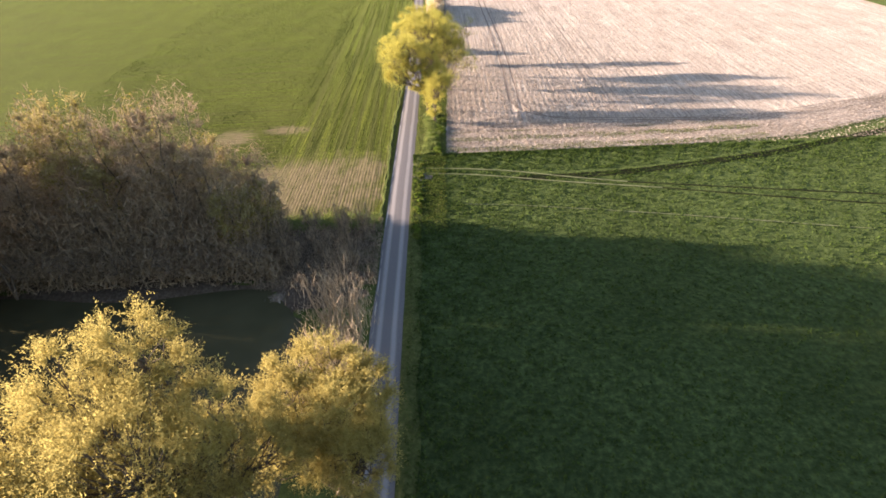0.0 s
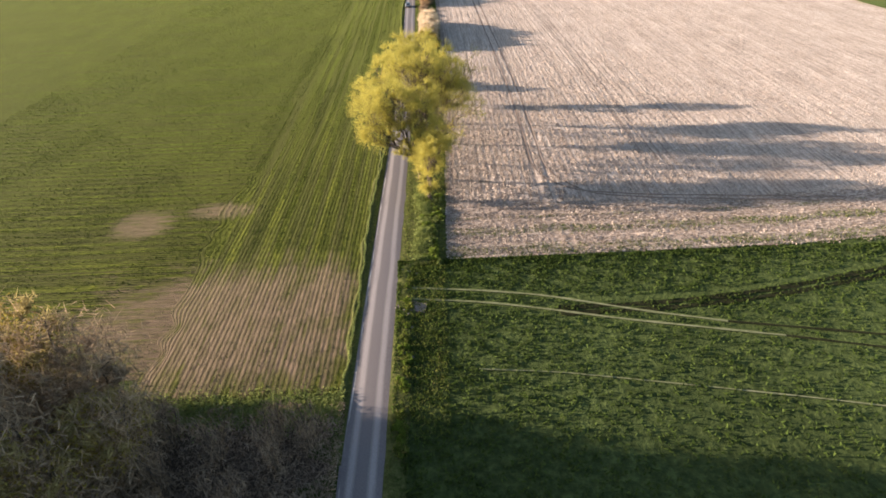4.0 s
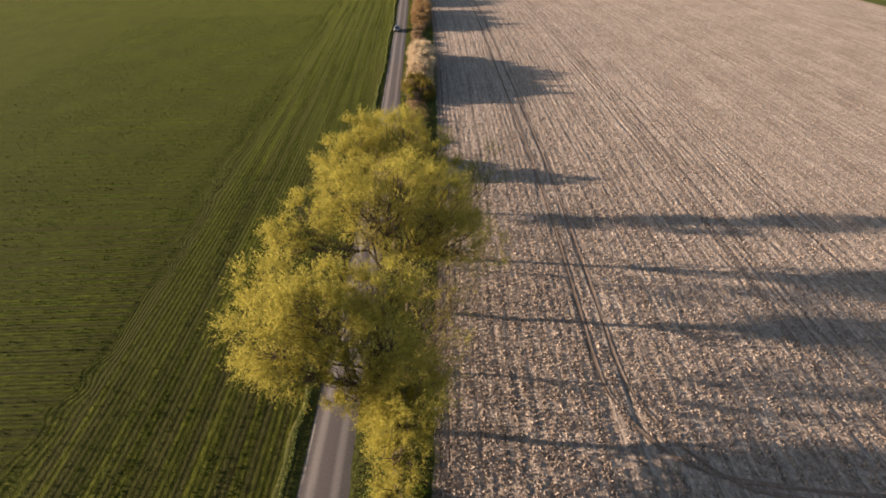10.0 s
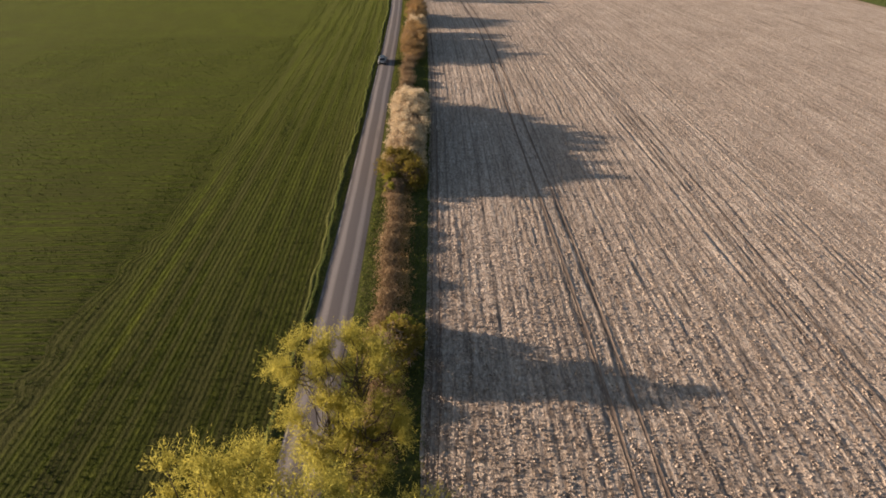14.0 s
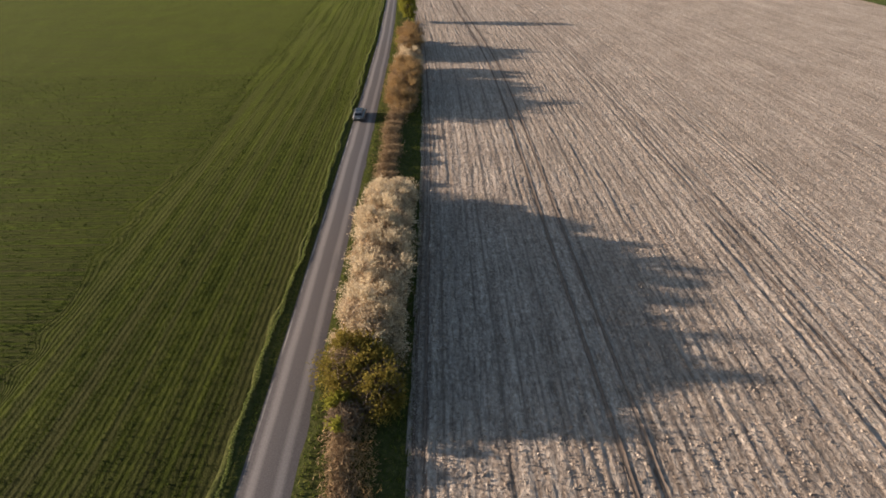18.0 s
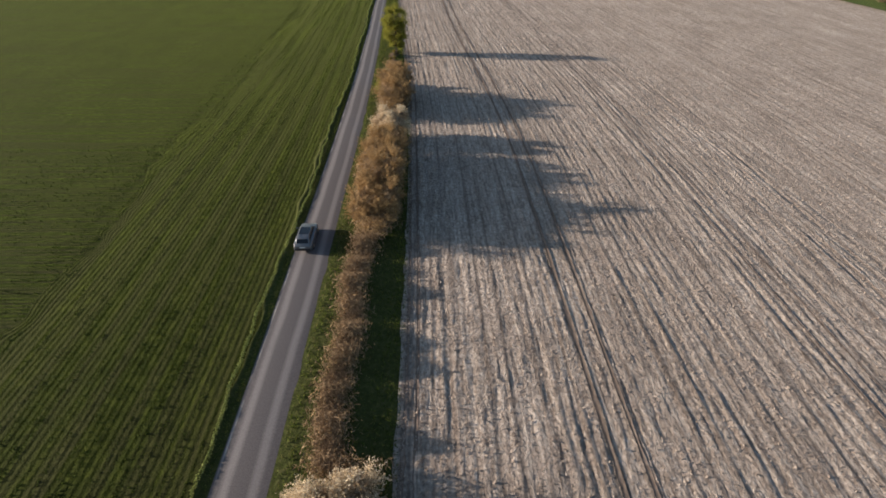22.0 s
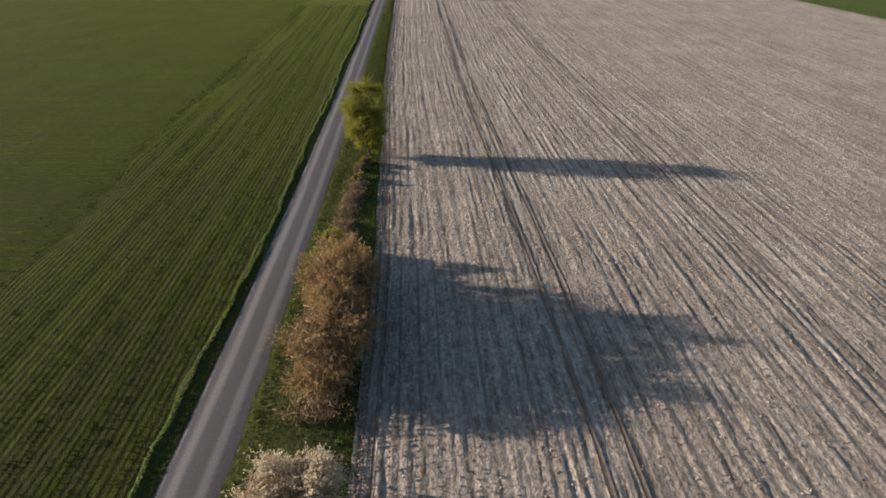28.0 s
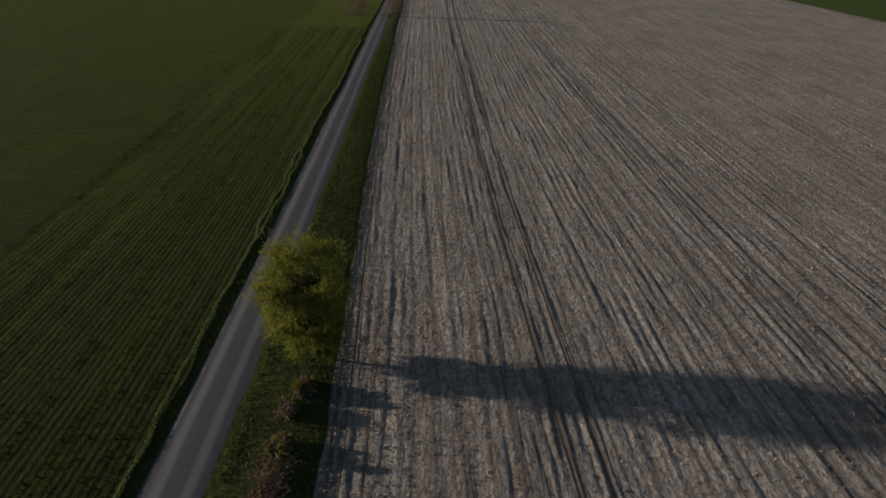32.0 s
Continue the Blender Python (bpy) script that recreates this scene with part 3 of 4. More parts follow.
def pond_depth(x, y):
    """0 outside the pond, 1 well inside it; the far bank runs along y = 51."""
    east = np.interp(y, [5, 20, 36, 44, 50, 53], [-16, -14.5, -13.2, -15.5, -18.5, -22])
    d = np.minimum.reduce([51.6 + 0.8 * np.sin(x / 5) - y, east + 0.7 * np.sin(y / 3) - x, x + 60 + 0.6 * np.sin(y / 4), y + 30])
    return np.clip(d / 2.4, 0, 1)


gx = np.r_[-2500, -1200, -600, -300, -180, -120, np.arange(-98, -6, 1.5), -4, 0, 40, 100, 200, 400, 900, 2500]
gy = np.r_[-2500, -800, -300, -100, np.arange(-36, 58, 1.5), 64, 80, 120, 200, 320, 450, 600, 900, 1500, 2500]
setting("ground", sheet("ground", gx, gy, lambda u, v: (u, v, -0.06 - 1.3 * pond_depth(u, v))), "turf", "short meadow turf and grassy banks round the fields")
setting("pond_water", sheet("pond_water", np.linspace(-99, -10, 4), np.linspace(-34, 54, 4), lambda u, v: (u, v, 0 * u - 0.42)), "water", "dark still pond water in the shade of trees", "water")

setting("wood_floor", sheet("wood_floor", np.arange(-98, -9, 1.5), np.arange(47, 68.1, 1.0), lambda u, v: (
    u + np.where(u > -11, 1.2 * np.sin(v * 1.7) + 0.9 * np.sin(v * 4.3), 0), v + np.where(v > 66, 0.8 * np.sin(u / 3), 0) + 1.5 * np.clip((-24 - u) / 10, 0, 1) * np.maximum(v - 51, 0) / 17, np.where(pond_depth(u, v) > 0, -0.03 - 1.3 * pond_depth(u, v), 0.0 + rough(u, v, 1.7, 0.05)))),
    "litter", "dark leaf litter and earth under the wood and on the pond bank")

setting("wood_floor_west", sheet("wood_floor_west", np.arange(-90, -47, 1.5), np.arange(4, 52, 1.5), lambda u, v: (
    u + 2.5 * np.sin(v / 4) + np.sin(v / 1.7), v + 2 * np.sin(u / 5), np.where(pond_depth(u, v) > 0, -0.03 - 1.3 * pond_depth(u, v), rough(u, v, 1.7, 0.05)))), "litter", "dark leaf litter under the trees west of the pond")

# the road, slightly cambered
setting("road", sheet("road", np.linspace(-1.83, 1.83, 15), LONG, lambda u, v: (
    road_mid(v) + u * HALF / 1.62 * (1 + 0.05 * np.sin(v / 3.1) * (abs(u) > 1.6)), v, 0.085 - 0.02 * u * u)), "road", "narrow worn farm road, dusty grey, pale at the edges", "road")

# left fields: a strip drilled along the road, then rows that run away from it
HEAD_W = 20.5
setting("crop_field_headland", sheet("crop_field_headland", -np.linspace(0, HEAD_W, 9), np.r_[66.5, np.arange(67, 300, 0.45), LONG[LONG > 300]], lambda u, v: (
    road_mid(v) - 2.5 + u + np.where(u < -HEAD_W + 0.1, 1.1 * np.sin(v / 9) + 0.5 * np.sin(v * 0.9 + 2 * np.sin(v / 3)), 0), v, 0.03 + 0 * u)), "rows_y", "young green crop drilled in rows along the road", "field")
setting("crop_field", sheet("crop_field", -np.r_[0, 8, 20, 40, 60, 90, 150, 300, 700], np.r_[70.0, LONG[LONG > 71]], lambda u, v: (
    road_mid(v) - 2.5 - HEAD_W + 5.0 + u, v, -0.015 + 0 * u)), "rows_x", "wide young green crop with rows across", "field")

def ridges(u):
    """Tilled ridges along the field: uneven heights from pass to pass."""
    h = (0.024 + 0.012 * np.sin(u * 0.61)) * np.sin(u * 8.0 + 1.1 * np.sin(u * 0.9)) + 0.022 * np.sin(u * 4.1 + 2 * np.sin(u * 0.37))
    return h - 0.07 * np.exp(-((u - 14.2) / 0.2) ** 2) - 0.07 * np.exp(-((u - 16.1) / 0.2) ** 2)


# straw-coloured field on the right, with its headland worked crosswise
setting("straw_field", sheet("straw_field", np.r_[np.arange(0, 46, 0.15), np.arange(46, 80, 0.34), 82:170:4.0], np.r_[99.0, np.arange(100, 300, 1.25), LONG[LONG > 300]], lambda u, v: (
    field_edge(v) + u, v + np.interp(u, [60, 66, 88, 144, 170], [0, 0.8, 6.5, 23, 30]) * np.clip((170 - v) / 70, 0, 1), 0.03 + ridges(u + 0.10 * np.sin(v / 5.3) + 0.06 * np.sin(v / 1.9 + u)) * (0.62 + 0.38 * np.sin(v / 2.9 + 1.7 * u) * np.sin(v / 7 + u * 0.6)) + rng.normal(size=len(u)) * 0.019)), "stubble", "pale tilled field with chopped straw in streaks", "field")
setting("straw_headland", sheet("straw_headland", np.r_[0:70:0.5, 72:90:2, 95, 110, 144], np.linspace(0, 13, 92), lambda u, v: (
    field_edge(87 + v) + u, 87.2 + np.interp(u, [0, 44, 66, 88, 144], [0, 0.4, 2.2, 9.5, 32]) + v * np.interp(u, [0, 66, 144], [1, 0.9, 0.4]), 0.05 + 0.035 * np.sin(v * 5.4 + 0.8 * np.sin(u * 0.7)) + 0.03 * np.sin(v * 2.3 + u * 0.2) + rng.normal(size=len(u)) * 0.030)),
    "stubble_x", "pale straw headland worked across the field", "field")
# beyond the straw field's far side
setting("far_meadow", sheet("far_meadow", np.r_[0, 5, 40, 200, 900], np.r_[110.0, LONG[LONG > 120]], lambda u, v: (
    far_edge(v) + u, v, 0.16 + 0 * u)), "meadow", "green meadow beyond the straw field", "field")
# the dark green crop before the straw field
setting("green_crop_field", sheet("green_crop_field", np.r_[0:60:2, 70, 90, 150, 400], np.r_[-60:86.5:2, 87.0], lambda u, v: (
    road_mid(v) + 3.6 + u, v + np.where(v > 80, np.interp(u, [0, 44, 66, 88, 150, 400], [0, 0.4, 2.2, 9.5, 34, 60]), 0), 0.0 + rough(u, v, 3.5, 0.05))),
    "meadow", "dense dark green crop beside the road", "field")

# grass banks on both sides of the road
setting("verge_left", sheet("verge_left", np.linspace(0, 1, 10), np.arange(60, 700, 0.5), lambda u, v: (
    road_mid(v) - 1.74 - u * (1.25 + 0.16 * np.sin(v / 2.3) + 0.12 * np.sin(v / 0.9 + 1) + 0.3 * np.sin(v / 13)), v,
    0.03 + 0.17 * np.interp(u, [0, 0.1, 0.55, 0.74, 0.86, 1], [0, 0.02, 0.22, 1, 1, 0]) * (0.9 + 0.15 * np.sin(v / 1.7)))),
    "bank", "low grassy bank between crop and road", "verge")
setting("verge_right", sheet("verge_right", np.linspace(0, 1, 12), np.arange(-60, 760, 1.0), lambda u, v: (
    road_mid(v) + 1.74 + u * np.where(v < 87, 1.9 + 0.25 * np.sin(v / 2), np.maximum(field_edge(v) - road_mid(v) - 1.6, 1.2)), v, 0.045 + 0.16 * np.sin(u * math.pi) + rough(u * 9, v, 1.6, 0.04))),
    "bank", "grassy strip with scrub between road and field", "verge")


def ribbon(name, points, width, mat, label, z=0.07, category="wheel track"):
    """A worn strip along a way over the ground."""
    p = np.array(points, float)
    t = np.r_[0, np.cumsum(np.linalg.norm(np.diff(p, axis=0), axis=1))]
    s = np.linspace(0, t[-1], max(int(t[-1] / 1.0), 14))
    x, y = np.interp(s, t, p[:, 0]), np.interp(s, t, p[:, 1])
    k = np.hanning(9) / np.hanning(9).sum()
    x[4:-4], y[4:-4] = np.convolve(x, k, "valid"), np.convolve(y, k, "valid")
    d = np.stack([np.gradient(x), np.gradient(y)], 1)
    d /= np.linalg.norm(d, axis=1, keepdims=True)
    w = width / 2 * (1 + 0.2 * np.sin(s / 1.3) + 0.15 * np.sin(s / 0.47))
    off = np.linspace(-1, 1, 5)
    vx = x[:, None] - d[:, 1:2] * w[:, None] * off
    vy = y[:, None] + d[:, 0:1] * w[:, None] * off
    vz = np.full_like(vx, z) - 0.025 * (1 - off ** 2)
    n = len(s)
    i = (np.arange(n - 1)[:, None] * 5 + np.arange(4)).ravel()
    me = mesh_of(name, np.stack([vx.ravel(), vy.ravel(), vz.ravel()], 1), np.stack([i, i + 1, i + 6, i + 5], 1), np.stack([vx.ravel(), vy.ravel()], 1), True)
    return setting(name, me, mat, label, category)


ys = np.arange(112, 640, 4.0)
for u, w in ((14.2, 0.36), (16.1, 0.32)):
    turn_at = [(field_edge(112) + u + 0.3, 110), (field_edge(112) + u + 1.5, 106.5), (field_edge(112) + u + 5, 103.2 - (u - 14) * 0.6), (field_edge(112) + u + 14, 101.4 - (u - 14) * 0.6), (60, 98.6 - (u - 14) * 0.6)][::-1]
    ribbon("wheel_rut", turn_at + [(field_edge(y) + u + 0.25 * math.sin(y / 19), y) for y in ys], w * 0.9, "rut", "dark wheel rut pressed into the straw field", 0.10)
for u in (0.55, 1.35):
    ribbon("wheel_rut", [(field_edge(y) + u + 0.12 * math.sin(y / 11), y) for y in np.arange(100, 640, 4.0)], 0.26, "rut", "dark wheel rut along the field edge", 0.075)
for u in (33.4, 35.2):
    ribbon("wheel_rut", [(field_edge(y) + u + 0.3 * math.sin(y / 23), y) for y in ys], 0.13, "rut", "faint wheel rut in the straw field", 0.082)
CROP_WAYS = ([(-2.6, 82.0), (6, 81.0), (12.5, 79.8), (23.3, 76.4), (31, 74.4), (46, 71.5), (70, 67), (140, 55)], [(-2.6, 80.1), (6, 79.0), (12, 77.6), (20.7, 75.3), (35.8, 72.0), (60, 66), (140, 50)],
             [(15, 78.9), (23, 78.7), (31, 79.1), (40, 80.4), (60, 84.5), (90, 93.5), (140, 112.5)])
for way in CROP_WAYS[:2]:
    ribbon("crop_track", way[:5], 0.27, "track", "pale trodden track through the green crop", 0.12)
    ribbon("crop_rut", way[4:], 0.30, "rut_shade", "faint wheel rut in the green crop", 0.10)
ribbon("crop_track", [(4.5, 69.4), (12, 68.6), (24, 66.3), (34, 64.3), (44.5, 62.0), (60, 58.5)], 0.15, "track", "thin pale footpath through the green crop", 0.12)
for off in (0.0, 0.95):
    ribbon("crop_rut", [(14, 77.6 - off), (24, 77.7 - off), (31, 78.2 - off), (40, 79.4 - off), (60, 83.4 - off), (90, 92.4 - off), (140, 111.4 - off)], 0.62, "rut_shade", "dark wheel rut in the green crop", 0.09)
ribbon("field_track", [(far_edge(y), y) for y in np.arange(230, 700, 6.0)], 0.9, "stubble_x", "pale bare strip between straw field and meadow", 0.21)
ribbon("field_drain", [(-16, 454.4), (-8, 454.0), (0, 452.6), (12.9, 450.5), (40, 446.5)], 0.45, "mud", "dark shallow drain crossing the fields", 0.14, "drain")
for way in ([(3.6, 98.2), (5.2, 98.9), (6.7, 99.6), (8.4, 100.5), (10, 101.4), (12, 102.3), (13.9, 103)], [(3.4, 94.4), (5.6, 95.9), (8.4, 97.3), (10.9, 98.5), (13.2, 99.4), (17, 100.6)]):
    ribbon("wheel_rut", way, 0.20, "rut", "curved tractor tread mark in the straw headland", 0.125)
ribbon("entrance_patch", [(-3.4, 79.4), (-2.4, 79.0), (-1.4, 78.6), (-0.4, 78.4)], 1.4, "bare", "pale trodden gravel at the field entrance", 0.16, "track")

# ---- trees of the roadside ----
W = "broad roadside willow in golden-green spring leaf"
for base, lobes, n in (
        ((0.5, 101.6, 0), [((-0.1, -0.2, 2.8), (1.5, 1.5, 2.4)), ((0.3, 0.8, 5.6), (1.9, 1.8, 3.0)), ((1.2, 2.4, 7.6), (2.1, 2.0, 2.8)), ((-0.5, 3.0, 5.4), (1.8, 1.8, 2.8))], 40000),
        ((-0.8, 108.2, 0), [((-6.6, -1.1, 10.2), (3.0, 2.3, 3.8)), ((-6.0, -0.4, 7.6), (2.6, 2.0, 2.8)), ((-3.6, -0.6, 12.2), (2.8, 2.0, 3.4)), ((0.4, -0.6, 10.0), (2.6, 1.8, 3.8)), ((2.4, -1.2, 6.6), (2.4, 1.8, 3.8)), ((-2.2, 0.0, 10.0), (2.2, 1.8, 2.8)), ((0.6, -2.0, 5.4), (2.0, 1.6, 2.8)),
                            ((-6.8, 2.4, 11.8), (2.6, 1.8, 3.0)), ((1.0, 1.4, 12.4), (2.4, 1.8, 2.6)), ((-1.4, 1.8, 13.0), (2.4, 1.8, 2.4)), ((-1.8, -1.8, 7.6), (2.0, 1.5, 2.2)), ((-2.2, -1.6, 5.8), (1.6, 1.3, 1.5)), ((1.0, -3.2, 4.4), (2.0, 1.6, 2.6))], 122000),
        ((0.9, 121.6, 0), [((-0.8, -2.2, 14.4), (3.0, 2.4, 3.2)), ((-9.2, -4.2, 11.0), (2.0, 1.7, 2.6)), ((-7.2, -3.8, 12.8), (2.2, 1.9, 2.8)), ((2.8, -0.2, 11.4), (3.0, 2.6, 4.2)), ((-3.2, 0.4, 10.4), (2.8, 2.6, 3.8)), ((-0.2, 0.2, 7.8), (2.8, 2.4, 3.0)), ((4.8, 0.4, 7.8), (2.6, 2.4, 4.0)), ((-4.0, -0.8, 13.6), (2.4, 2.2, 2.8)),
                           ((0.4, 2.8, 13.2), (2.6, 1.8, 2.6)), ((4.8, 2.2, 10.6), (2.4, 2.0, 3.2)), ((-5.6, 1.2, 12.2), (2.0, 1.8, 3.0))], 118000),
        ((-0.6, 131.2, 0), [((-3.2, 0.9, 13.8), (2.2, 1.9, 2.6)), ((1.0, 0.4, 13.4), (2.6, 2.0, 3.0)), ((4.6, 0.2, 11.8), (2.4, 2.0, 3.0)), ((-0.4, -0.6, 11.6), (2.4, 1.8, 3.0)), ((-1.2, 2.2, 13.0), (2.1, 1.6, 2.4)), ((5.0, -1.8, 9.0), (2.4, 1.8, 3.2)), ((1.6, -2.4, 11.0), (2.4, 1.8, 2.8)), ((-2.8, -2.6, 11.4), (2.2, 1.7, 2.6)), ((-5.0, -1.4, 12.8), (2.0, 1.8, 2.8))], 98000),
        ((0.2, 141.2, 0), [((-1.9, 1.0, 10.6), (1.8, 1.7, 2.8)), ((0.6, 0.8, 10.2), (2.1, 1.9, 3.2)), ((-1.6, -0.6, 7.2), (2.1, 1.8, 2.8)), ((1.6, -0.6, 7.0), (2.1, 1.8, 3.0)), ((0, -0.8, 4.4), (2.2, 1.8, 2.4))], 60000)):
    leafy_tree("willow_tree", W if base[0] > 0 else "willow leaning over the road, golden-green spring leaf", base, lobes, "leaf_lime", int(n * 1.05), (0.175, 0.026 if base[1] > 115 else 0.029), 0.3, fork=0.42)
leafy_tree("willow_tree", "thin-leaved roadside willow between fuller ones", (1.9, 114.0, 0), [
    ((2.6, 1.6, 7.0), (2.6, 2.6, 4.4)), ((1.6, -2.4, 6.4), (2.4, 2.4, 4.0)), ((0.6, 0.4, 9.6), (2.6, 2.6, 3.0)), ((-3.6, 0.4, 11.0), (2.4, 2.4, 3.0)), ((1.4, -5.0, 5.6), (2.2, 2.0, 3.6))], "leaf_lime", 8000, (0.15, 0.03), 0.16)
leafy_tree("budding_tree", "roadside tree with thin olive-green opening buds", (4.8, 128.4, 0), [
    ((4.2, 1.8, 10.6), (2.2, 2.4, 3.0)), ((2.5, -2.0, 7.6), (2.6, 2.6, 3.4)), ((4.0, -3.6, 4.6), (2.2, 2.4, 2.8))], "leaf_spring", 9000, (0.16, 0.03), 0.13)
leafy_tree("small_tree", "lone round-headed tree in yellow-green leaf by the road", (1.9, 316.0, 0), [
    ((0, 0, 6.2), (2.7, 2.5, 3.0)), ((-0.2, -0.3, 3.8), (2.5, 2.3, 2.2)), ((0.1, -0.5, 1.9), (1.7, 1.6, 1.6))], "leaf_spring", 56000, (0.18, 0.040), 0.16, fork=0.2, hubs=4.0, knob=0.40)

# ---- golden trees and bare trees round the pond ----
for base, lobes, n in (((-15.4, 13.6, 0), [((1.7, 3.6, 24.2), (2.1, 1.9, 2.8)), ((-1.4, 2.4, 22.8), (2.6, 2.2, 3.0)), ((4.2, 2.6, 20.4), (2.2, 2.2, 3.0)), ((1.4, 0, 20.8), (3.4, 3.0, 3.8)), ((-4.4, 1.4, 20.4), (2.6, 2.4, 3.2)), ((-6.8, 0.4, 18.6), (2.6, 2.4, 3.2)), ((1.2, 1.8, 17.0), (4.2, 3.2, 3.4)), ((5.8, 2.8, 17.6), (2.2, 2.2, 3.0)), ((-3.4, 1.8, 16.2), (3.4, 2.8, 3.2))], 62000),
                       ((-6.5, 20.0, 0), [((0.2, 1.4, 18.8), (1.8, 1.6, 2.3)), ((2.0, 0.6, 17.6), (1.7, 1.6, 2.6)), ((-2.2, 0.8, 17.8), (2.0, 1.8, 2.6)), ((0.6, -1.4, 18.4), (2.2, 2.0, 2.8)), ((-1.8, -1.6, 17.8), (2.4, 2.0, 2.8)), ((0.2, 0, 14.0), (3.0, 2.4, 3.2)), ((2.0, -1.2, 15.2), (1.8, 1.9, 2.8)), ((-2.4, -1.0, 13.8), (2.4, 2.2, 3.0)), ((1.2, -2.6, 14.6), (2.2, 2.0, 3.0))], 52000),
                       ((-20.0, 9.5, 0), [((0.4, 1.6, 20.0), (3.4, 3.4, 3.6)), ((-3.4, -0.8, 18.0), (3.4, 3.4, 3.6)), ((3.4, -1.4, 17.6), (3.2, 3.4, 3.6))], 24000),
                       ((-11.0, 7.5, 0), [((0, 0, 19.6), (3.6, 3.4, 3.6)), ((-4.0, 0.6, 17.6), (3.2, 3.2, 3.6)), ((3.6, -0.6, 17.4), (3.2, 3.2, 3.6))], 22000)):
    leafy_tree("willow_tree", "tall sunlit golden willow at the pond's edge", base, [((x, y, z - 0.5), r) for (x, y, z), r in lobes], "leaf_gold", int(n * 2.7) if n > 30000 else n, (0.15, 0.033) if n > 30000 else (0.20, 0.05), group="pond willows", fork=0.4, hubs=1.6, knob=0.46)
bare_tree("bare_tree", "leafless pale tree with upright fanning branches beside the road", (-8.8, 34.6, 0), 15.2, 3.3, "twig_pale", "bark_pale", 2800, 0.15, 14, "pond trees", veil=0.0)
bare_tree("bare_tree", "leafless pale tree with upright fanning branches beside the road", (-7.9, 25.4, 0), 16.8, 3.2, "twig_pale", "bark_pale", 3600, 0.15, 16, "pond trees", veil=0.0)
# trees at y < 52 stand mostly out of view, added to shade the green crop
wood = [(-22.5, 58.5, 13), (-25.5, 62.5, 15.5), (-24.5, 55.0, 14), (-28.5, 57.5, 19), (-30.0, 64.0, 19), (-32.5, 55.0, 19), (-34.5, 60.0, 21), (-36.0, 66.5, 20), (-38.5, 55.5, 20), (-40.5, 62.0, 21),
        (-43.0, 56.5, 20), (-44.5, 66.0, 21), (-47.0, 60.0, 21), (-49.5, 55.0, 20), (-51.5, 64.5, 22), (-54.5, 58.5, 21), (-57.0, 66.0, 22), (-59.5, 55.5, 20), (-62.5, 61.5, 22), (-66.0, 57.0, 21),
        (-69.5, 64.5, 22), (-73.0, 58.0, 21), (-77.0, 64.0, 22), (-48.0, 67.0, 21), (-41.0, 66.5, 19), (-55.0, 67.5, 21), (-63.0, 67.0, 22), (-60.0, 50.0, 21), (-65.5, 46.5, 22), (-61.0, 43.0, 21), (-67.0, 40.5, 22), (-62.0, 36.5, 20), (-71.0, 50.5, 22), (-72.0, 44.5, 22), (-73.0, 36.0, 21), (-66.0, 33.0, 20)]
wood += [(-51, 45, 21), (-54, 41, 22), (-50.5, 37, 21), (-55, 33.5, 22), (-51.5, 29, 21), (-57, 27, 22), (-52.5, 51.5, 21), (-56, 48.5, 21), (-62.5, 53.0, 21)]
for i, (x, y, h) in enumerate(wood):
    h = min(h * 1.24, np.interp(y, [56, 60, 64, 66, 68], [27, 22, 15.5, 11.5, 8])) * (0.72 if x > -27 else 1)
    h = min(h, np.interp(y, [26, 32, 38], [17, 20, 30]))
    tree = bare_tree("wood_tree", "tall grey leafless tree with a thin veil of buds" if i % 2 == 0 else "tall grey-brown leafless tree by the pond", (x, y, 0), h * rng.uniform(0.97, 1.05), 3.6 * rng.uniform(0.85, 1.15), "twig_wood",
                     count=2200, trunk_r=0.17, stems=2, haze="leaf_olive" if i % 2 == 0 else None, veil=0.5)
    p, d, mid = shoots((0, 0, h * 0.66), (2.9, 2.9, h * 0.30), 2300, 10, 26, 0.30, rise=0.9)
    part("spray_mass", blades("sprays", p, 0.62, 0.068, along=d), MAT["twig_wood" if i % 2 else "bud_olive"], tree, kind="stuff")
for x, y, r in ((-24.0, 62.5, 2.0), (-31.5, 62.0, 2.4), (-23.5, 54.2, 2.2), (-28, 53.6, 2.4), (-33.5, 53.4, 2.6), (-39, 53.4, 2.5), (-45, 53.6, 2.6), (-51, 53.4, 2.4), (-57, 53.6, 2.6)):
    bare_tree("thicket", "tangled leafless thicket on the pond bank", (x, y, 0), r * 2.2, r * 1.3, count=1600, trunk_r=0.05, stems=6, group="bank thickets", veil=0.15)
for x, y, h in ((-18.5, 54.6, 5.5), (-15.0, 56.5, 5.0), (-17.0, 60.5, 6.0), (-12.5, 59.5, 6.5), (-20.5, 58.0, 7.0), (-11.0, 54.5, 5.0), (-13.0, 63.0, 4.0), (-10.0, 61.5, 5.5), (-21.5, 62.5, 6.0), (-11.4, 48.5, 9.0), (-12.8, 46.4, 7.0)):
    bare_tree("sapling", "slim leafless sapling on the pond bank", (x, y, 0), h, 1.5, count=500, trunk_r=0.05, stems=5, group="bank saplings", veil=0.0)
n = 48000
y = rng.uniform(52, 70, n)
x = -80 + 60 * rng.uniform(0, 1, n)
keep = y < np.interp(x, [-80, -34, -24, -20], [68, 67, 62, 57])
low = np.stack([x, y, 7.0 * rng.uniform(0, 1, n) ** 1.6 * np.interp(y, [52, 62, 70], [1.0, 0.8, 0.3]) * np.interp(x, [-26, -20], [1, 0.35])], 1)[keep]
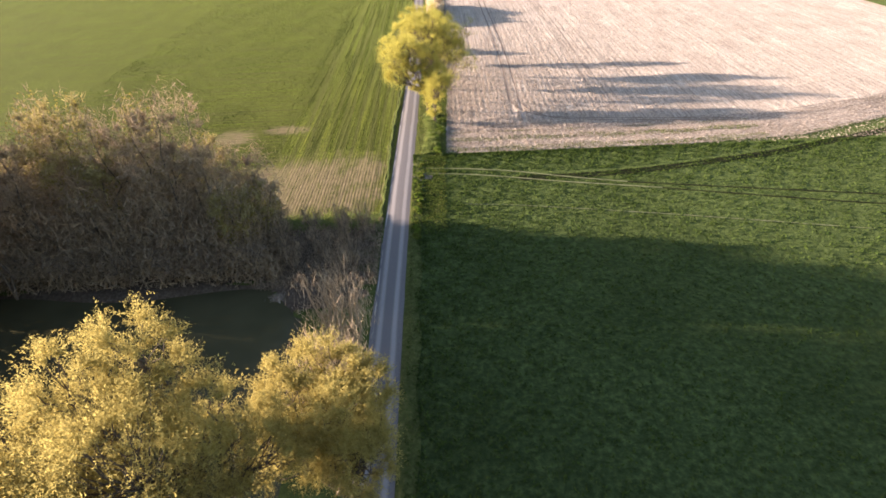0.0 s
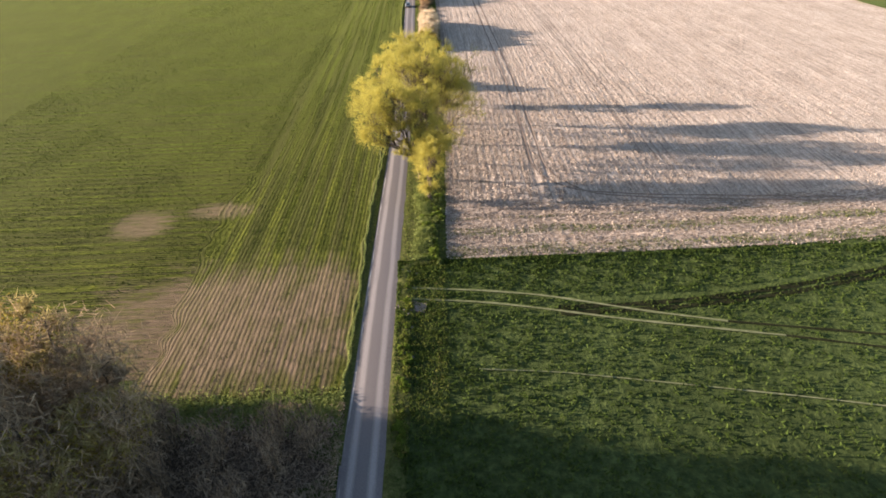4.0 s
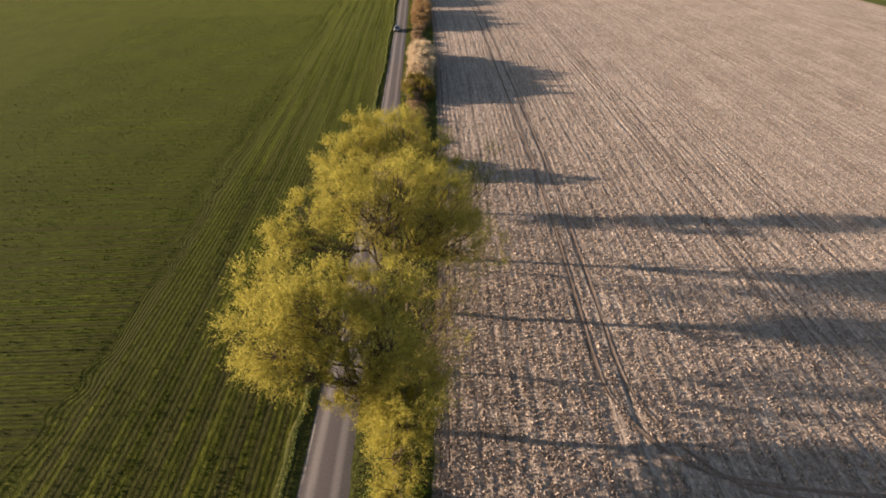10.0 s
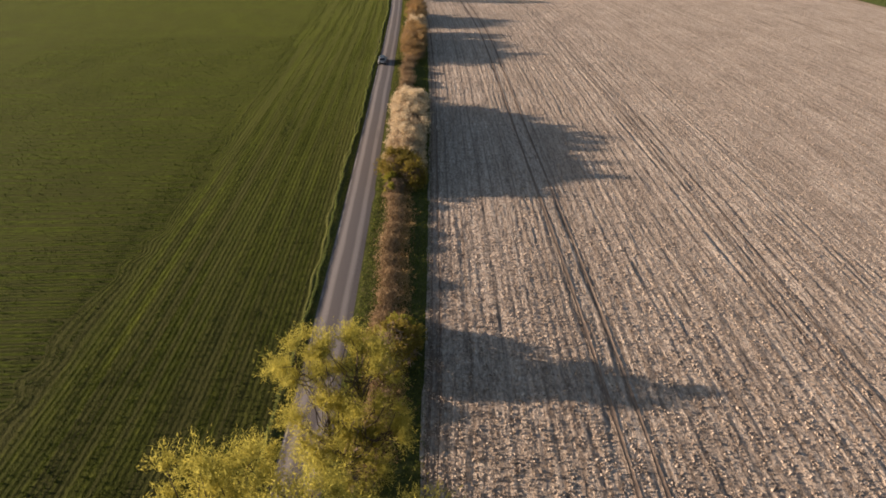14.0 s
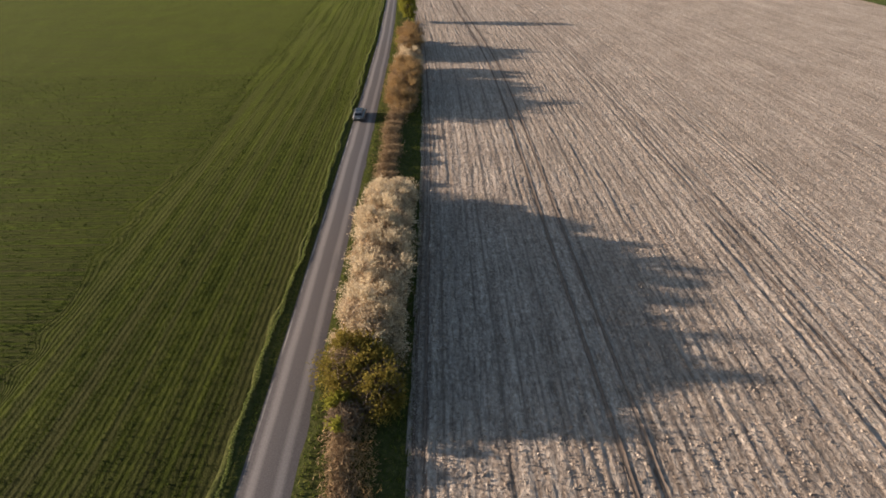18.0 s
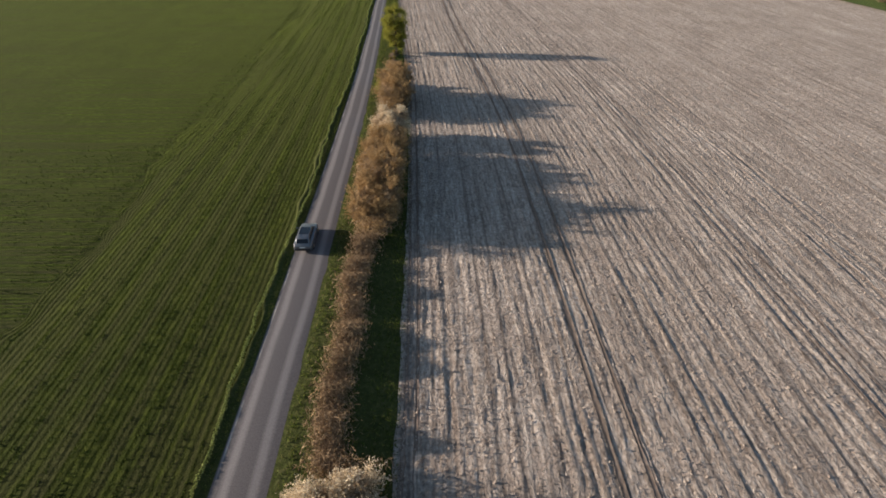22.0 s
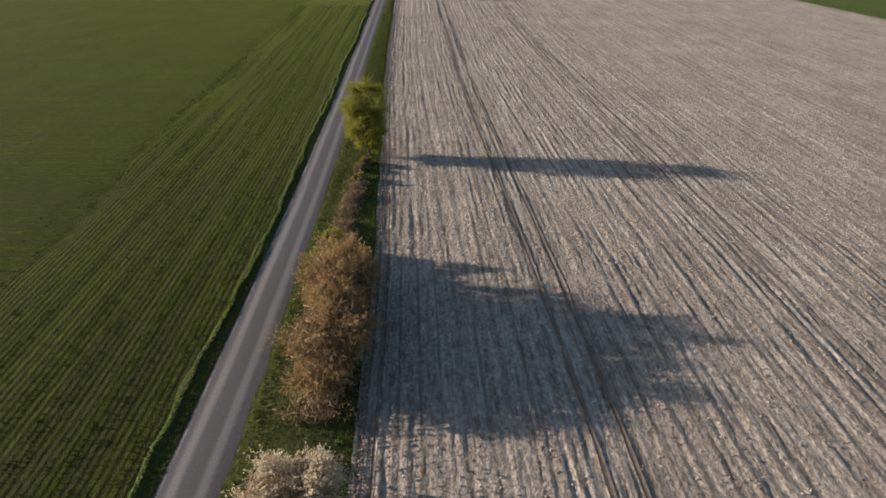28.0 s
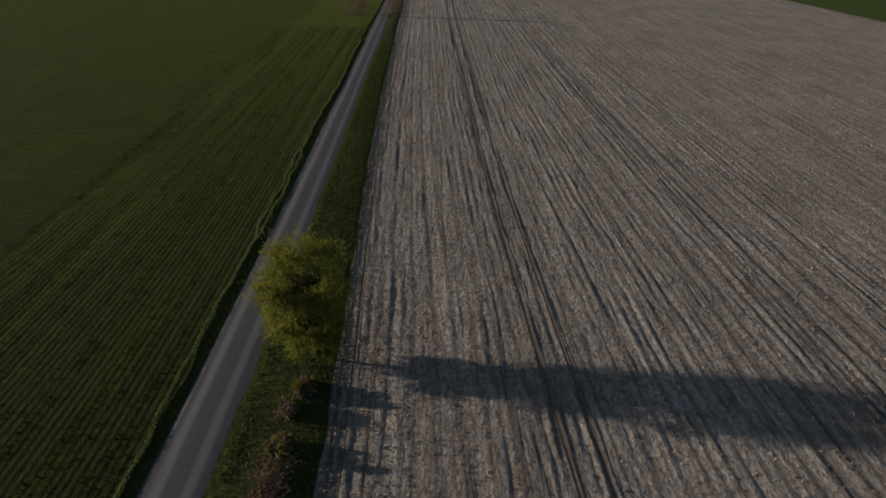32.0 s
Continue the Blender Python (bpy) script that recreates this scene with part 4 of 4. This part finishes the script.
# mostly unseen twigs west of the pond, up to 22 m, added to block sun
y = rng.uniform(22, 52, n)
x = rng.uniform(-82, -50.5, n)
keep = ((x + 65) / 15) ** 2 + ((y - 38) / 17) ** 2 < 0.8 + 0.4 * np.sin(x * 0.7) * np.cos(y * 0.6) + 0.3 * rng.uniform(size=n)
low = np.concatenate([low, np.stack([x, y, np.interp(y, [24, 36], [14, 22]) * rng.uniform(0, 1, n) ** 1.1], 1)[keep]])
n = 36000
x, y = rng.uniform(-82, -26, n), rng.uniform(52, 66.5, n)
top = 0.72 * np.interp(y, [51, 57, 60, 64, 66.5], [20, 23, 20, 14, 9]) * np.interp(x, [-34, -25], [1, 0.6]) * (0.85 + 0.2 * np.sin(x * 0.9) * np.cos(y * 0.7))
scatter("twig_canopy", "close grey-brown twigs of the wood's crowns", "twigs", np.stack([x, y, top * rng.uniform(0.2, 1, n) ** 0.8], 1), 1.1, 0.07, "twig_wood", 0.9)
scatter("undergrowth", "dense grey-brown leafless undergrowth of the wood, with tall twigs added in the west to block sun", "undergrowth", low, 1.25, 0.12, "twig_wood", 0.8)
n = 16000
x, y = -23 + 15.2 * rng.uniform(0, 1, n) ** 0.9, rng.uniform(51, 66, n)
scatter("bank_stalks", "dead stalks and brambles on the pond bank", "scrub", np.stack([x, y, rng.uniform(0.05, 0.9, n) ** 1.5 * (0.6 + 0.4 * np.sin(x * 1.1) * np.cos(y * 0.9))], 1), 0.6, 0.05, "twig", 0.8)
for x, y in ((-19.6, 49.6), (-18.4, 50.2), (-16.2, 47.2)):
    scatter("reed_clump", "pale broken reeds standing in the pond", "reeds", np.array([x, y, -0.3]) + rng.normal(size=(260, 3)) * [0.55, 0.3, 0.1], 0.7, 0.05, "straw", 1.0)

# ---- the hedge along the road ----
def hedge_low(y0, y1, off, half, high, mat, label, n):
    """A low dense strip of dry stalks or scrub beside the road."""
    y = rng.uniform(y0, y1, n)
    x = road_mid(y) + off + half * rng.normal(size=n) * 0.5 + 0.25 * np.sin(y / 2.1)
    z = rng.uniform(0.05, 1, n) ** 0.8 * high * (0.75 + 0.35 * np.sin(y / 1.6) * np.sin(y / 0.7 + 1))
    return scatter("scrub_strip", label, "scrub", np.stack([x, y, np.maximum(z, 0.08)], 1), 0.42, 0.04, mat, 1.0)


hedge_low(141, 183, 4.6, 1.0, 1.35, "dry", "low strip of brown dry stalks beside the road", 30000)
hedge_low(143, 187, 6.0, 0.9, 1.0, "rust", "low reddish bramble strip beside the road", 9000)
hedge_low(215, 242, 4.9, 1.2, 1.5, "dry", "low strip of brown dry stalks beside the road", 26000)
hedge_low(290, 309, 4.9, 1.0, 0.8, "dry", "low strip of brown dry stalks beside the road", 10000)
for y0, y1 in ((186, 216), (243, 268), (274, 288)):
    hedge_low(y0, y1, 6.2, 2.2, 1.7, "dry", "dead stalks and brambles at the foot of the hedge", int(420 * (y1 - y0)))
hedge_low(87, 106, 4.6, 1.2, 0.9, "grass_light", "tall yellow-green weeds beside the road", 12000)
for off in (-10.0, 1.8):
    hedge_low(455, 500, off, 3.2, 0.6, "dry", "rough dry grass beyond the drain", 5000)
bush("rusty_bush", "brown leafless bush at the far field's edge", (157, 379, 0), [((0, 0, 2.2), (3.0, 2.2, 2.2)), ((3.5, 1.5, 2.0), (2.6, 2.2, 2.0))], "dry", 5000, (0.4, 0.06), 0.8, "dry")

WHITE, RUST = "blackthorn bush covered in creamy white blossom", "rusty brown leafless hedge bush"
for x, y, top in ((1.9, 189.2, 6.3), (2.2, 193.4, 6.0), (1.8, 197.2, 6.2), (2.2, 201.2, 6.6), (1.8, 205.0, 6.2), (2.3, 208.6, 5.0), (2.3, 211.4, 3.0), (2.6, 267.2, 5.0)):
    bush("blossom_bush", WHITE, (x, y, 0), [((-0.5, 0.4, top * 0.55), (1.6, 2.2, top * 0.40)), ((1.4, 1.0, top * 0.50), (1.6, 2.4, top * 0.40)), ((0.5, -1.2, top * 0.62), (1.5, 1.7, top * 0.30)), ((-0.6, -1.6, top * 0.30), (1.6, 2.0, top * 0.26)), ((0.9, -0.6, top * 0.30), (1.9, 2.6, top * 0.27))], "blossom", 38000, (0.125, 0.054), 0.5, "twig_pale", knob=0.5)
for x, y, top in ((2.2, 244.6, 4.6), (2.2, 249.8, 5.9), (2.4, 255.0, 5.2), (2.4, 259.8, 5.2), (2.6, 279.4, 5.2), (2.6, 284.8, 6.3)):
    bush("rusty_bush", RUST, (x, y, 0), [((-0.4, 0, top * 0.54), (1.9, 3.0, top * 0.40)), ((1.6, 0.8, top * 0.52), (1.7, 2.8, top * 0.38)), ((0.5, 1.6, top * 0.40), (2.1, 3.6, top * 0.34)), ((0.4, -1.6, top * 0.38), (2.1, 3.4, top * 0.33))], "rust", 30000, (0.23, 0.031), 0.8, "dry", knob=0.46)
for base, r in (((1.2, 185.4, 0), 2.2), ((3.0, 184.0, 0), 2.0), ((1.0, 181.8, 0), 1.3), ((1.1, 289.0, 0), 1.6), ((0.8, 292.0, 0), 1.4), ((1.5, 308.4, 0), 0.6), ((1.2, 311.2, 0), 0.6), ((1.8, 313.0, 0), 0.6), ((2.6, 155.0, 0), 1.3)):
    bush("green_bush", "small yellow-green hedge bush coming into leaf", base, [((0, 0, r * 0.8), (r, r * 1.2, r))], "leaf_olive" if r < 1.25 or r > 1.9 else "leaf_spring", int(5200 * r ** 1.4), (0.15, 0.075), 0.3)
for k in range(30):
    y = 86.5 + 17 * (k + rng.uniform(-0.8, 1.8)) / 30
    r = rng.uniform(0.35, 0.85)
    bush("weed_clump", "tall leafy yellow-green weeds beside the field", (float(field_edge(y)) - 0.7 - 2.2 * rng.uniform(0, 1) ** 1.5, y, 0), [((0, 0, r * 0.35), (r, r * 1.2, r * 0.42))], "weed" if k % 3 else "grass_light", 1000, (0.20, 0.08), 0.6, "grass", group="verge weeds", category="weeds")
for k in range(16):
    y = 60.0 + 24 * (k + rng.uniform(0, 1)) / 16
    r = rng.uniform(0.35, 0.6)
    bush("weed_clump", "leafy green weeds on the road's bank", (float(road_mid(y)) + 2.6 + 0.7 * rng.uniform(0, 1), y, 0), [((0, 0, r * 0.35), (r, r * 1.2, r * 0.42))], "weed" if k % 3 else "grass", 800, (0.20, 0.08), 0.5, "grass", group="verge weeds", category="weeds")
bush("hedge_tree", "brownish olive hedge tree coming into leaf by the road", (2.0, 151.4, 0), [((0, 0, 3.3), (1.5, 1.7, 2.3)), ((0.8, 1.4, 2.0), (1.5, 1.7, 1.8)), ((-0.4, -0.8, 1.8), (1.4, 1.4, 1.6))], "leaf_olive", 15000, (0.17, 0.08), 0.3, category="tree")


# ---- the car ----
def car(at, turn):
    ob = thing("car", "silver-grey estate car with dark glass roof standing on the road", "car", "", at, turn)
    paint = plain_material("car_paint", (0.17, 0.175, 0.185), 0.34, 0.6, 0.04)
    glass = plain_material("car_glass", (0.010, 0.012, 0.014), 0.06, 0.0, 0.05)
    black = plain_material("black_trim", (0.018, 0.018, 0.019), 0.6, 0.0, 0.1)
    red = plain_material("lamp_red", (0.28, 0.012, 0.010), 0.2, 0.0, 0.05)
    clear = plain_material("lamp_clear", (0.62, 0.62, 0.60), 0.12, 0.0, 0.03)
    rim = plain_material("alloy_rim", (0.45, 0.45, 0.46), 0.3, 0.9, 0.05)
    white = plain_material("plate_white", (0.7, 0.7, 0.68), 0.5, 0.0, 0.03)

    def hull(sections, mat, name, label="", inset=0.0):
        """Rounded cross-sections along the car: y, half width, low, high, corner radius."""
        bm = bmesh.new()
        rings = []
        for y, w, lo, hi, r in sections:
            ring = []
            for cx, cz, a0 in ((w - r, hi - r, 0), (-w + r, hi - r, 90), (-w + r, lo + r, 180), (w - r, lo + r, 270)):
                for k in range(4):
                    a = radians(a0 + k * 30)
                    ring.append(bm.verts.new((cx + r * math.cos(a), y, cz + r * math.sin(a))))
            rings.append(ring)
        for a, b in zip(rings, rings[1:]):
            for i in range(16):
                bm.faces.new((a[i], a[(i + 1) % 16], b[(i + 1) % 16], b[i]))
        bm.faces.new(rings[0])
        bm.faces.new(rings[-1][::-1])
        bmesh.ops.recalc_face_normals(bm, faces=bm.faces)
        for f in bm.faces:
            f.smooth = True
        return part(name, bm, mat, ob, label)

    def slab(name, corners, mat, thick=0.02, label="", parent=None):
        """A thin plate with four corners, thickened inwards along its normal."""
        bm = bmesh.new()
        c = [Vector(q) for q in corners]
        nrm = (c[1] - c[0]).cross(c[3] - c[0]).normalized() * thick
        a = [bm.verts.new(q) for q in c]
        b = [bm.verts.new(q - nrm) for q in c]
        bm.faces.new(a), bm.faces.new(b[::-1])
        for i in range(4):
            bm.faces.new((a[i], b[i], b[(i + 1) % 4], a[(i + 1) % 4]))
        bmesh.ops.recalc_face_normals(bm, faces=bm.faces)
        return part(name, bm, mat, parent or ob, label)

    body = hull([(-2.28, 0.74, 0.42, 0.78, 0.14), (-2.22, 0.84, 0.30, 0.94, 0.16), (-1.9, 0.90, 0.24, 0.98, 0.14), (-0.8, 0.91, 0.22, 0.96, 0.12), (0.7, 0.91, 0.22, 0.95, 0.12), (1.5, 0.89, 0.24, 0.90, 0.14), (2.05, 0.82, 0.28, 0.80, 0.16), (2.28, 0.66, 0.38, 0.68, 0.13)], paint, "body")
    hull([(-2.16, 0.66, 0.90, 0.98, 0.03), (-1.72, 0.64, 0.90, 1.40, 0.12), (-1.45, 0.63, 0.90, 1.47, 0.14), (-0.2, 0.64, 0.90, 1.50, 0.14), (0.45, 0.63, 0.90, 1.46, 0.14), (1.28, 0.70, 0.88, 0.95, 0.03)], paint, "cabin")
    slab("roof_glass", [(-0.47, -1.05, 1.512), (0.47, -1.05, 1.512), (0.47, 0.25, 1.512), (-0.47, 0.25, 1.512)], glass, 0.02, "dark glass roof panel")
    slab("rear_window", [(-0.58, -2.085, 1.07), (0.58, -2.085, 1.07), (0.50, -1.78, 1.38), (-0.50, -1.78, 1.38)], glass, 0.02, "dark rear window")
    slab("windscreen", [(0.64, 1.18, 1.02), (-0.64, 1.18, 1.02), (-0.54, 0.52, 1.44), (0.54, 0.52, 1.44)], glass, 0.02, "dark windscreen")
    for s in (-1, 1):
        for y0, y1 in ((-1.62, -0.95), (-0.88, -0.02), (0.05, 0.86)):
            top = 1.38 if y1 < 0.5 else 1.28
            slab("side_window", [(s * 0.665, y0, 1.0), (s * 0.665, y1, 1.0), (s * 0.652, min(y1, 0.55), top), (s * 0.652, y0 + 0.05, top)][::s], glass, 0.02)
        for y0, y1 in ((-1.0, 0.0), (0.02, 1.05)):
            d = slab("door", [(s * 0.917, y0 + 0.02, 0.32), (s * 0.917, y1 - 0.02, 0.32), (s * 0.913, y1 - 0.02, 0.90), (s * 0.913, y0 + 0.02, 0.90)][::s], paint, 0.015)
            slab("door_handle", [(s * 0.935, y0 + 0.08, 0.80), (s * 0.935, y0 + 0.26, 0.80), (s * 0.935, y0 + 0.26, 0.84), (s * 0.935, y0 + 0.08, 0.84)][::s], black, 0.02, parent=d)
        slab("roof_rail", [(s * 0.56, -1.55, 1.53), (s * 0.60, -1.55, 1.53), (s * 0.60, 0.35, 1.53), (s * 0.56, 0.35, 1.53)], black, 0.04, "black roof rail")
        slab("tail_lamp", [(s * 0.60, -2.235, 0.74), (s * 0.82, -2.215, 0.74), (s * 0.82, -2.195, 0.92), (s * 0.60, -2.225, 0.92)][::s], red, 0.04, "red tail lamp")
        slab("head_lamp", [(s * 0.48, 2.262, 0.62), (s * 0.74, 2.16, 0.62), (s * 0.72, 2.12, 0.76), (s * 0.48, 2.20, 0.76)][::-s], clear, 0.04, "clear head lamp")
        bm = bmesh.new()
        bmesh.ops.create_cube(bm, size=1, matrix=pose(s * 1.0, 0.82, 1.02) @ Matrix.Diagonal((0.22, 0.12, 0.15, 1)))
        bmesh.ops.bevel(bm, geom=bm.edges[:], offset=0.03, segments=2, affect="EDGES")
        part("wing_mirror", bm, paint, ob)
        for y in (-1.38, 1.40):
            bm = bmesh.new()
            bmesh.ops.create_cone(bm, cap_ends=True, segments=24, radius1=0.33, radius2=0.33, depth=0.22, matrix=pose(s * 0.82, y, 0.33, 0, 90, 0))
            bmesh.ops.bevel(bm, geom=[e for e in bm.edges if len(e.link_faces) == 2 and e.calc_face_angle() > 1], offset=0.04, segments=2, affect="EDGES")
            w = part("wheel", bm, black, ob, "black tyre")
            bm = bmesh.new()
            bmesh.ops.create_cone(bm, cap_ends=True, segments=20, radius1=0.21, radius2=0.18, depth=0.03, matrix=pose(s * 0.938, y, 0.33, 0, 90 * s, 0))
            part("rim", bm, rim, w, "silver alloy rim")
    slab("rear_bumper", [(-0.72, -2.30, 0.36), (0.72, -2.30, 0.36), (0.74, -2.285, 0.56), (-0.74, -2.285, 0.56)], black, 0.06, "black rear bumper")
    slab("number_plate", [(-0.26, -2.292, 0.66), (0.26, -2.292, 0.66), (0.26, -2.286, 0.77), (-0.26, -2.286, 0.77)], white, 0.02, "pale number plate")
    slab("grille", [(0.40, 2.30, 0.42), (-0.40, 2.30, 0.42), (-0.40, 2.285, 0.62), (0.40, 2.285, 0.62)], black, 0.03, "black front grille")
    return ob


car((-4.15, 241.5, 0.03), 0.4)

# ---- stones at the field entrance ----
def stone(at, size):
    bm = bmesh.new()
    bmesh.ops.create_icosphere(bm, subdivisions=2, radius=1)
    for v in bm.verts:
        v.co *= 1 + 0.25 * noise.noise(v.co * 1.3 + Vector(at))
        v.co = Vector((v.co.x * size * 1.2, v.co.y * size, v.co.z * size * 0.6))
    me = bpy.data.meshes.new("stone")
    bm.to_mesh(me)
    me.materials.append(MAT["stone"])
    ob = tagged(new("stone", me), "grey field stone lying beside the road", "stone", "stones at the field entrance")
    ob.matrix_basis = pose(*at, 0, 0, rng.uniform(0, 360))


for i in range(26):
    y = rng.uniform(70, 86)
    stone((-2.6 + rng.normal() * 0.45, y, 0.1), rng.uniform(0.07, 0.20))

# ---- grasses, crops and straw, too fine to count ----
def strip_points(n, y0, y1, x0, x1, z=0.1):
    y = rng.uniform(y0, y1, n)
    return np.stack([x0(y) + (x1(y) - x0(y)) * rng.uniform(0, 1, n), y, np.full(n, z)], 1)


def bank_line(y):
    return road_mid(y) - 2.68 - 0.08 * np.sin(y / 1.3) - 0.06 * np.sin(y / 0.61 + 1) - 0.24 * np.sin(y / 7)


scatter("grass_bank_left", "fresh grass tufts between crop and road", "grass", strip_points(16000, 64, 420, lambda y: road_mid(y) - 2.4, lambda y: road_mid(y) - 1.9, 0.09), 0.16, 0.05, "grass")
scatter("grass_line_left", "wavy line of light green grass along the crop's edge, coloured paler as if sunlit", "grass", strip_points(26000, 64, 420, lambda y: bank_line(y) - 0.13, lambda y: bank_line(y) + 0.13, 0.21), 0.18, 0.065, "grass_sunlit_crest", 0.4)
scatter("grass_verge_right", "rough grass between road and field", "grass", strip_points(52000, 62, 420, lambda y: road_mid(y) + 2.0, lambda y: field_edge(y) - 0.2, 0.22), 0.36, 0.055, "grass")
scatter("grass_field_end", "bright grass along the crop's end", "grass", np.stack([rng.uniform(-30, -8.0, 16000), 65.6 + rng.normal(size=16000) * 0.9, rng.uniform(0.1, 0.4, 16000)], 1), 0.36, 0.07, "grass_light", 0.6)
scatter("grass_field_edge", "thin grass creeping into the straw field's edge", "grass", strip_points(9000, 100, 420, lambda y: field_edge(y) - 0.3, lambda y: field_edge(y) + 0.35, 0.12), 0.28, 0.05, "grass")
n = 17000
u, v = rng.uniform(0, 60, n), rng.uniform(0.2, 9, n)
scatter("headland_weeds", "green weeds among the straw clods of the headland", "weeds", np.stack([field_edge(87 + v) + u, 87.4 + v + np.interp(u, [0, 44, 66], [0, 0.4, 2.2]), np.full(n, 0.13)], 1)[0.6 * np.sin(u * 0.5 + 2 * np.sin(v)) + 1.3 * np.cos((v - 5.4) * 1.5) + rng.normal(size=n) * 0.5 > 0.5], 0.3, 0.07, "grass")
rows = np.arange(0, 23.5, 0.5) + rng.uniform(-0.09, 0.09, 47)
sway, power, beat = rng.uniform(0, 6.28, 47), rng.normal(size=47), rng.uniform(6, 24, 47)
n = 150000
y = 66 + 370 * rng.uniform(0, 1, n) ** 1.25
k = rng.integers(0, len(rows), n)
u = rows[k] + rng.normal(size=n) * 0.05 + 0.08 * np.sin(y / 3.7)
keep = (0.8 * np.sin(y / beat[k] + sway[k]) + 0.7 * power[k] + 0.5 * np.sin(k * 1.1 + y / 60) + rng.normal(size=n) * 0.5 > 0.1) & ~((u > 2) & (y < 90) & (rng.uniform(size=n) < 0.75))
keep &= rng.uniform(size=n) < np.interp(u, [18.5, 23.5], [1, 0.15])
scatter("crop_seedlings", "young crop blades in drilled rows", "crop", np.stack([road_mid(y) - 3.1 - u, y, np.full(n, 0.10)], 1)[keep], 0.28, 0.055, "crop")
n = 110000
y = 76 + 190 * rng.uniform(0, 1, n) ** 1.3
u = -5 + 62 * rng.uniform(0, 1, n) ** 1.05
y = np.round(y / 0.45) * 0.45 + rng.normal(size=n) * 0.07 + 0.10 * np.sin(u / 4)
keep = (np.sin(np.round(y / 0.45) * 1.9 + 1.3 * np.sin(y / 9)) + 0.8 * np.sin(u / 3.1 + y / 7) * np.sin(u / 7.7) + rng.normal(size=n) * 0.6 > -0.1) & (((u + 40 - y) > -60) | (rng.uniform(size=n) < 0.5))
bald = np.min([((road_mid(y) - 23 - u - cx) / rx) ** 2 + ((y - cy) / ry) ** 2 for cx, cy, rx, ry in BARE], axis=0)
scatter("crop_tufts", "young crop tufts in rows across the field", "crop", np.stack([road_mid(y) - 23 - u, y, np.full(n, 0.06)], 1)[keep & (bald > 1.0) & (rng.uniform(size=n) < np.interp(u, [-5, 2], [0.05, 1]))], 0.30, 0.075, "crop")
n = 115000
x, y = -3.6 + 150 * rng.uniform(0, 1, n) ** 1.7, 87 - 100 * rng.uniform(0, 1, n) ** 1.7
keep = np.sin(x * 1.3 + 2 * np.sin(y * 0.6)) * np.cos(y * 1.7 + np.sin(x * 0.8)) + rng.normal(size=n) * 0.5 > -0.3
for way in CROP_WAYS:
    wx, wy = np.array(way).T
    keep &= np.abs(y - np.interp(x, wx, wy, -99, -99)) > 0.38
scatter("crop_leaves", "dense dark green crop leaves", "crop", np.stack([x, y, rng.uniform(0.06, 0.22, n)], 1)[keep], 0.38, 0.12, "leaf_green", 0.6)
n = 190000
y = 88 + 330 * rng.uniform(0, 1, n) ** 1.5
u = 0.4 + 95 * rng.uniform(0, 1, n) ** 1.9
keep = (np.abs(u - 14.2) > 0.32) & (np.abs(u - 16.1) > 0.32) & (np.sin(u * 4.3 + 0.5 * np.sin(y / 17)) + rng.normal(size=n) * 0.9 > -0.3)
scatter("straw_litter", "chopped pale straw and clods lying in streaks", "straw", np.stack([field_edge(y) + u, y, np.full(n, 0.09)], 1)[keep], 0.20, 0.07, "straw", 0.7)
n = 110000
y = 87.5 + 42 * np.abs(rng.normal(size=n))
u = 0.3 + 26 * np.abs(rng.normal(size=n))
scatter("straw_clods", "coarse straw and dry clods on the tilled ground", "straw", np.stack([field_edge(y) + u, y, np.full(n, 0.08)], 1)[np.sin(u * 5.1 + 0.8 * np.sin(y / 3)) + np.sin(y * 1.9 + u) * 0.6 + rng.normal(size=n) * 0.8 - 9 * ((np.abs(u - 14.2) < 0.42) | (np.abs(u - 16.1) < 0.40) | ((y < 107) & (u > 14) & (np.abs(y - np.interp(u, [14, 15.7, 19, 28, 57], [111, 106.5, 102.9, 101, 98.2])) < 0.9))) > -0.2], 0.20, 0.13, "straw", 0.5)
n = 3500
u = 130 * rng.uniform(0, 1, n) ** 1.6
scatter("crop_fringe", "ragged green fringe where crop meets straw", "crop", np.stack([field_edge(87) + u, 87.3 + np.interp(u, [0, 44, 66, 88, 144], [0, 0.4, 2.2, 9.5, 32]) + rng.normal(size=n) * 0.3 + 0.25 * np.sin(u * 0.9) - 0.2, np.full(n, 0.12)], 1), 0.26, 0.08, "leaf_green", 0.6)
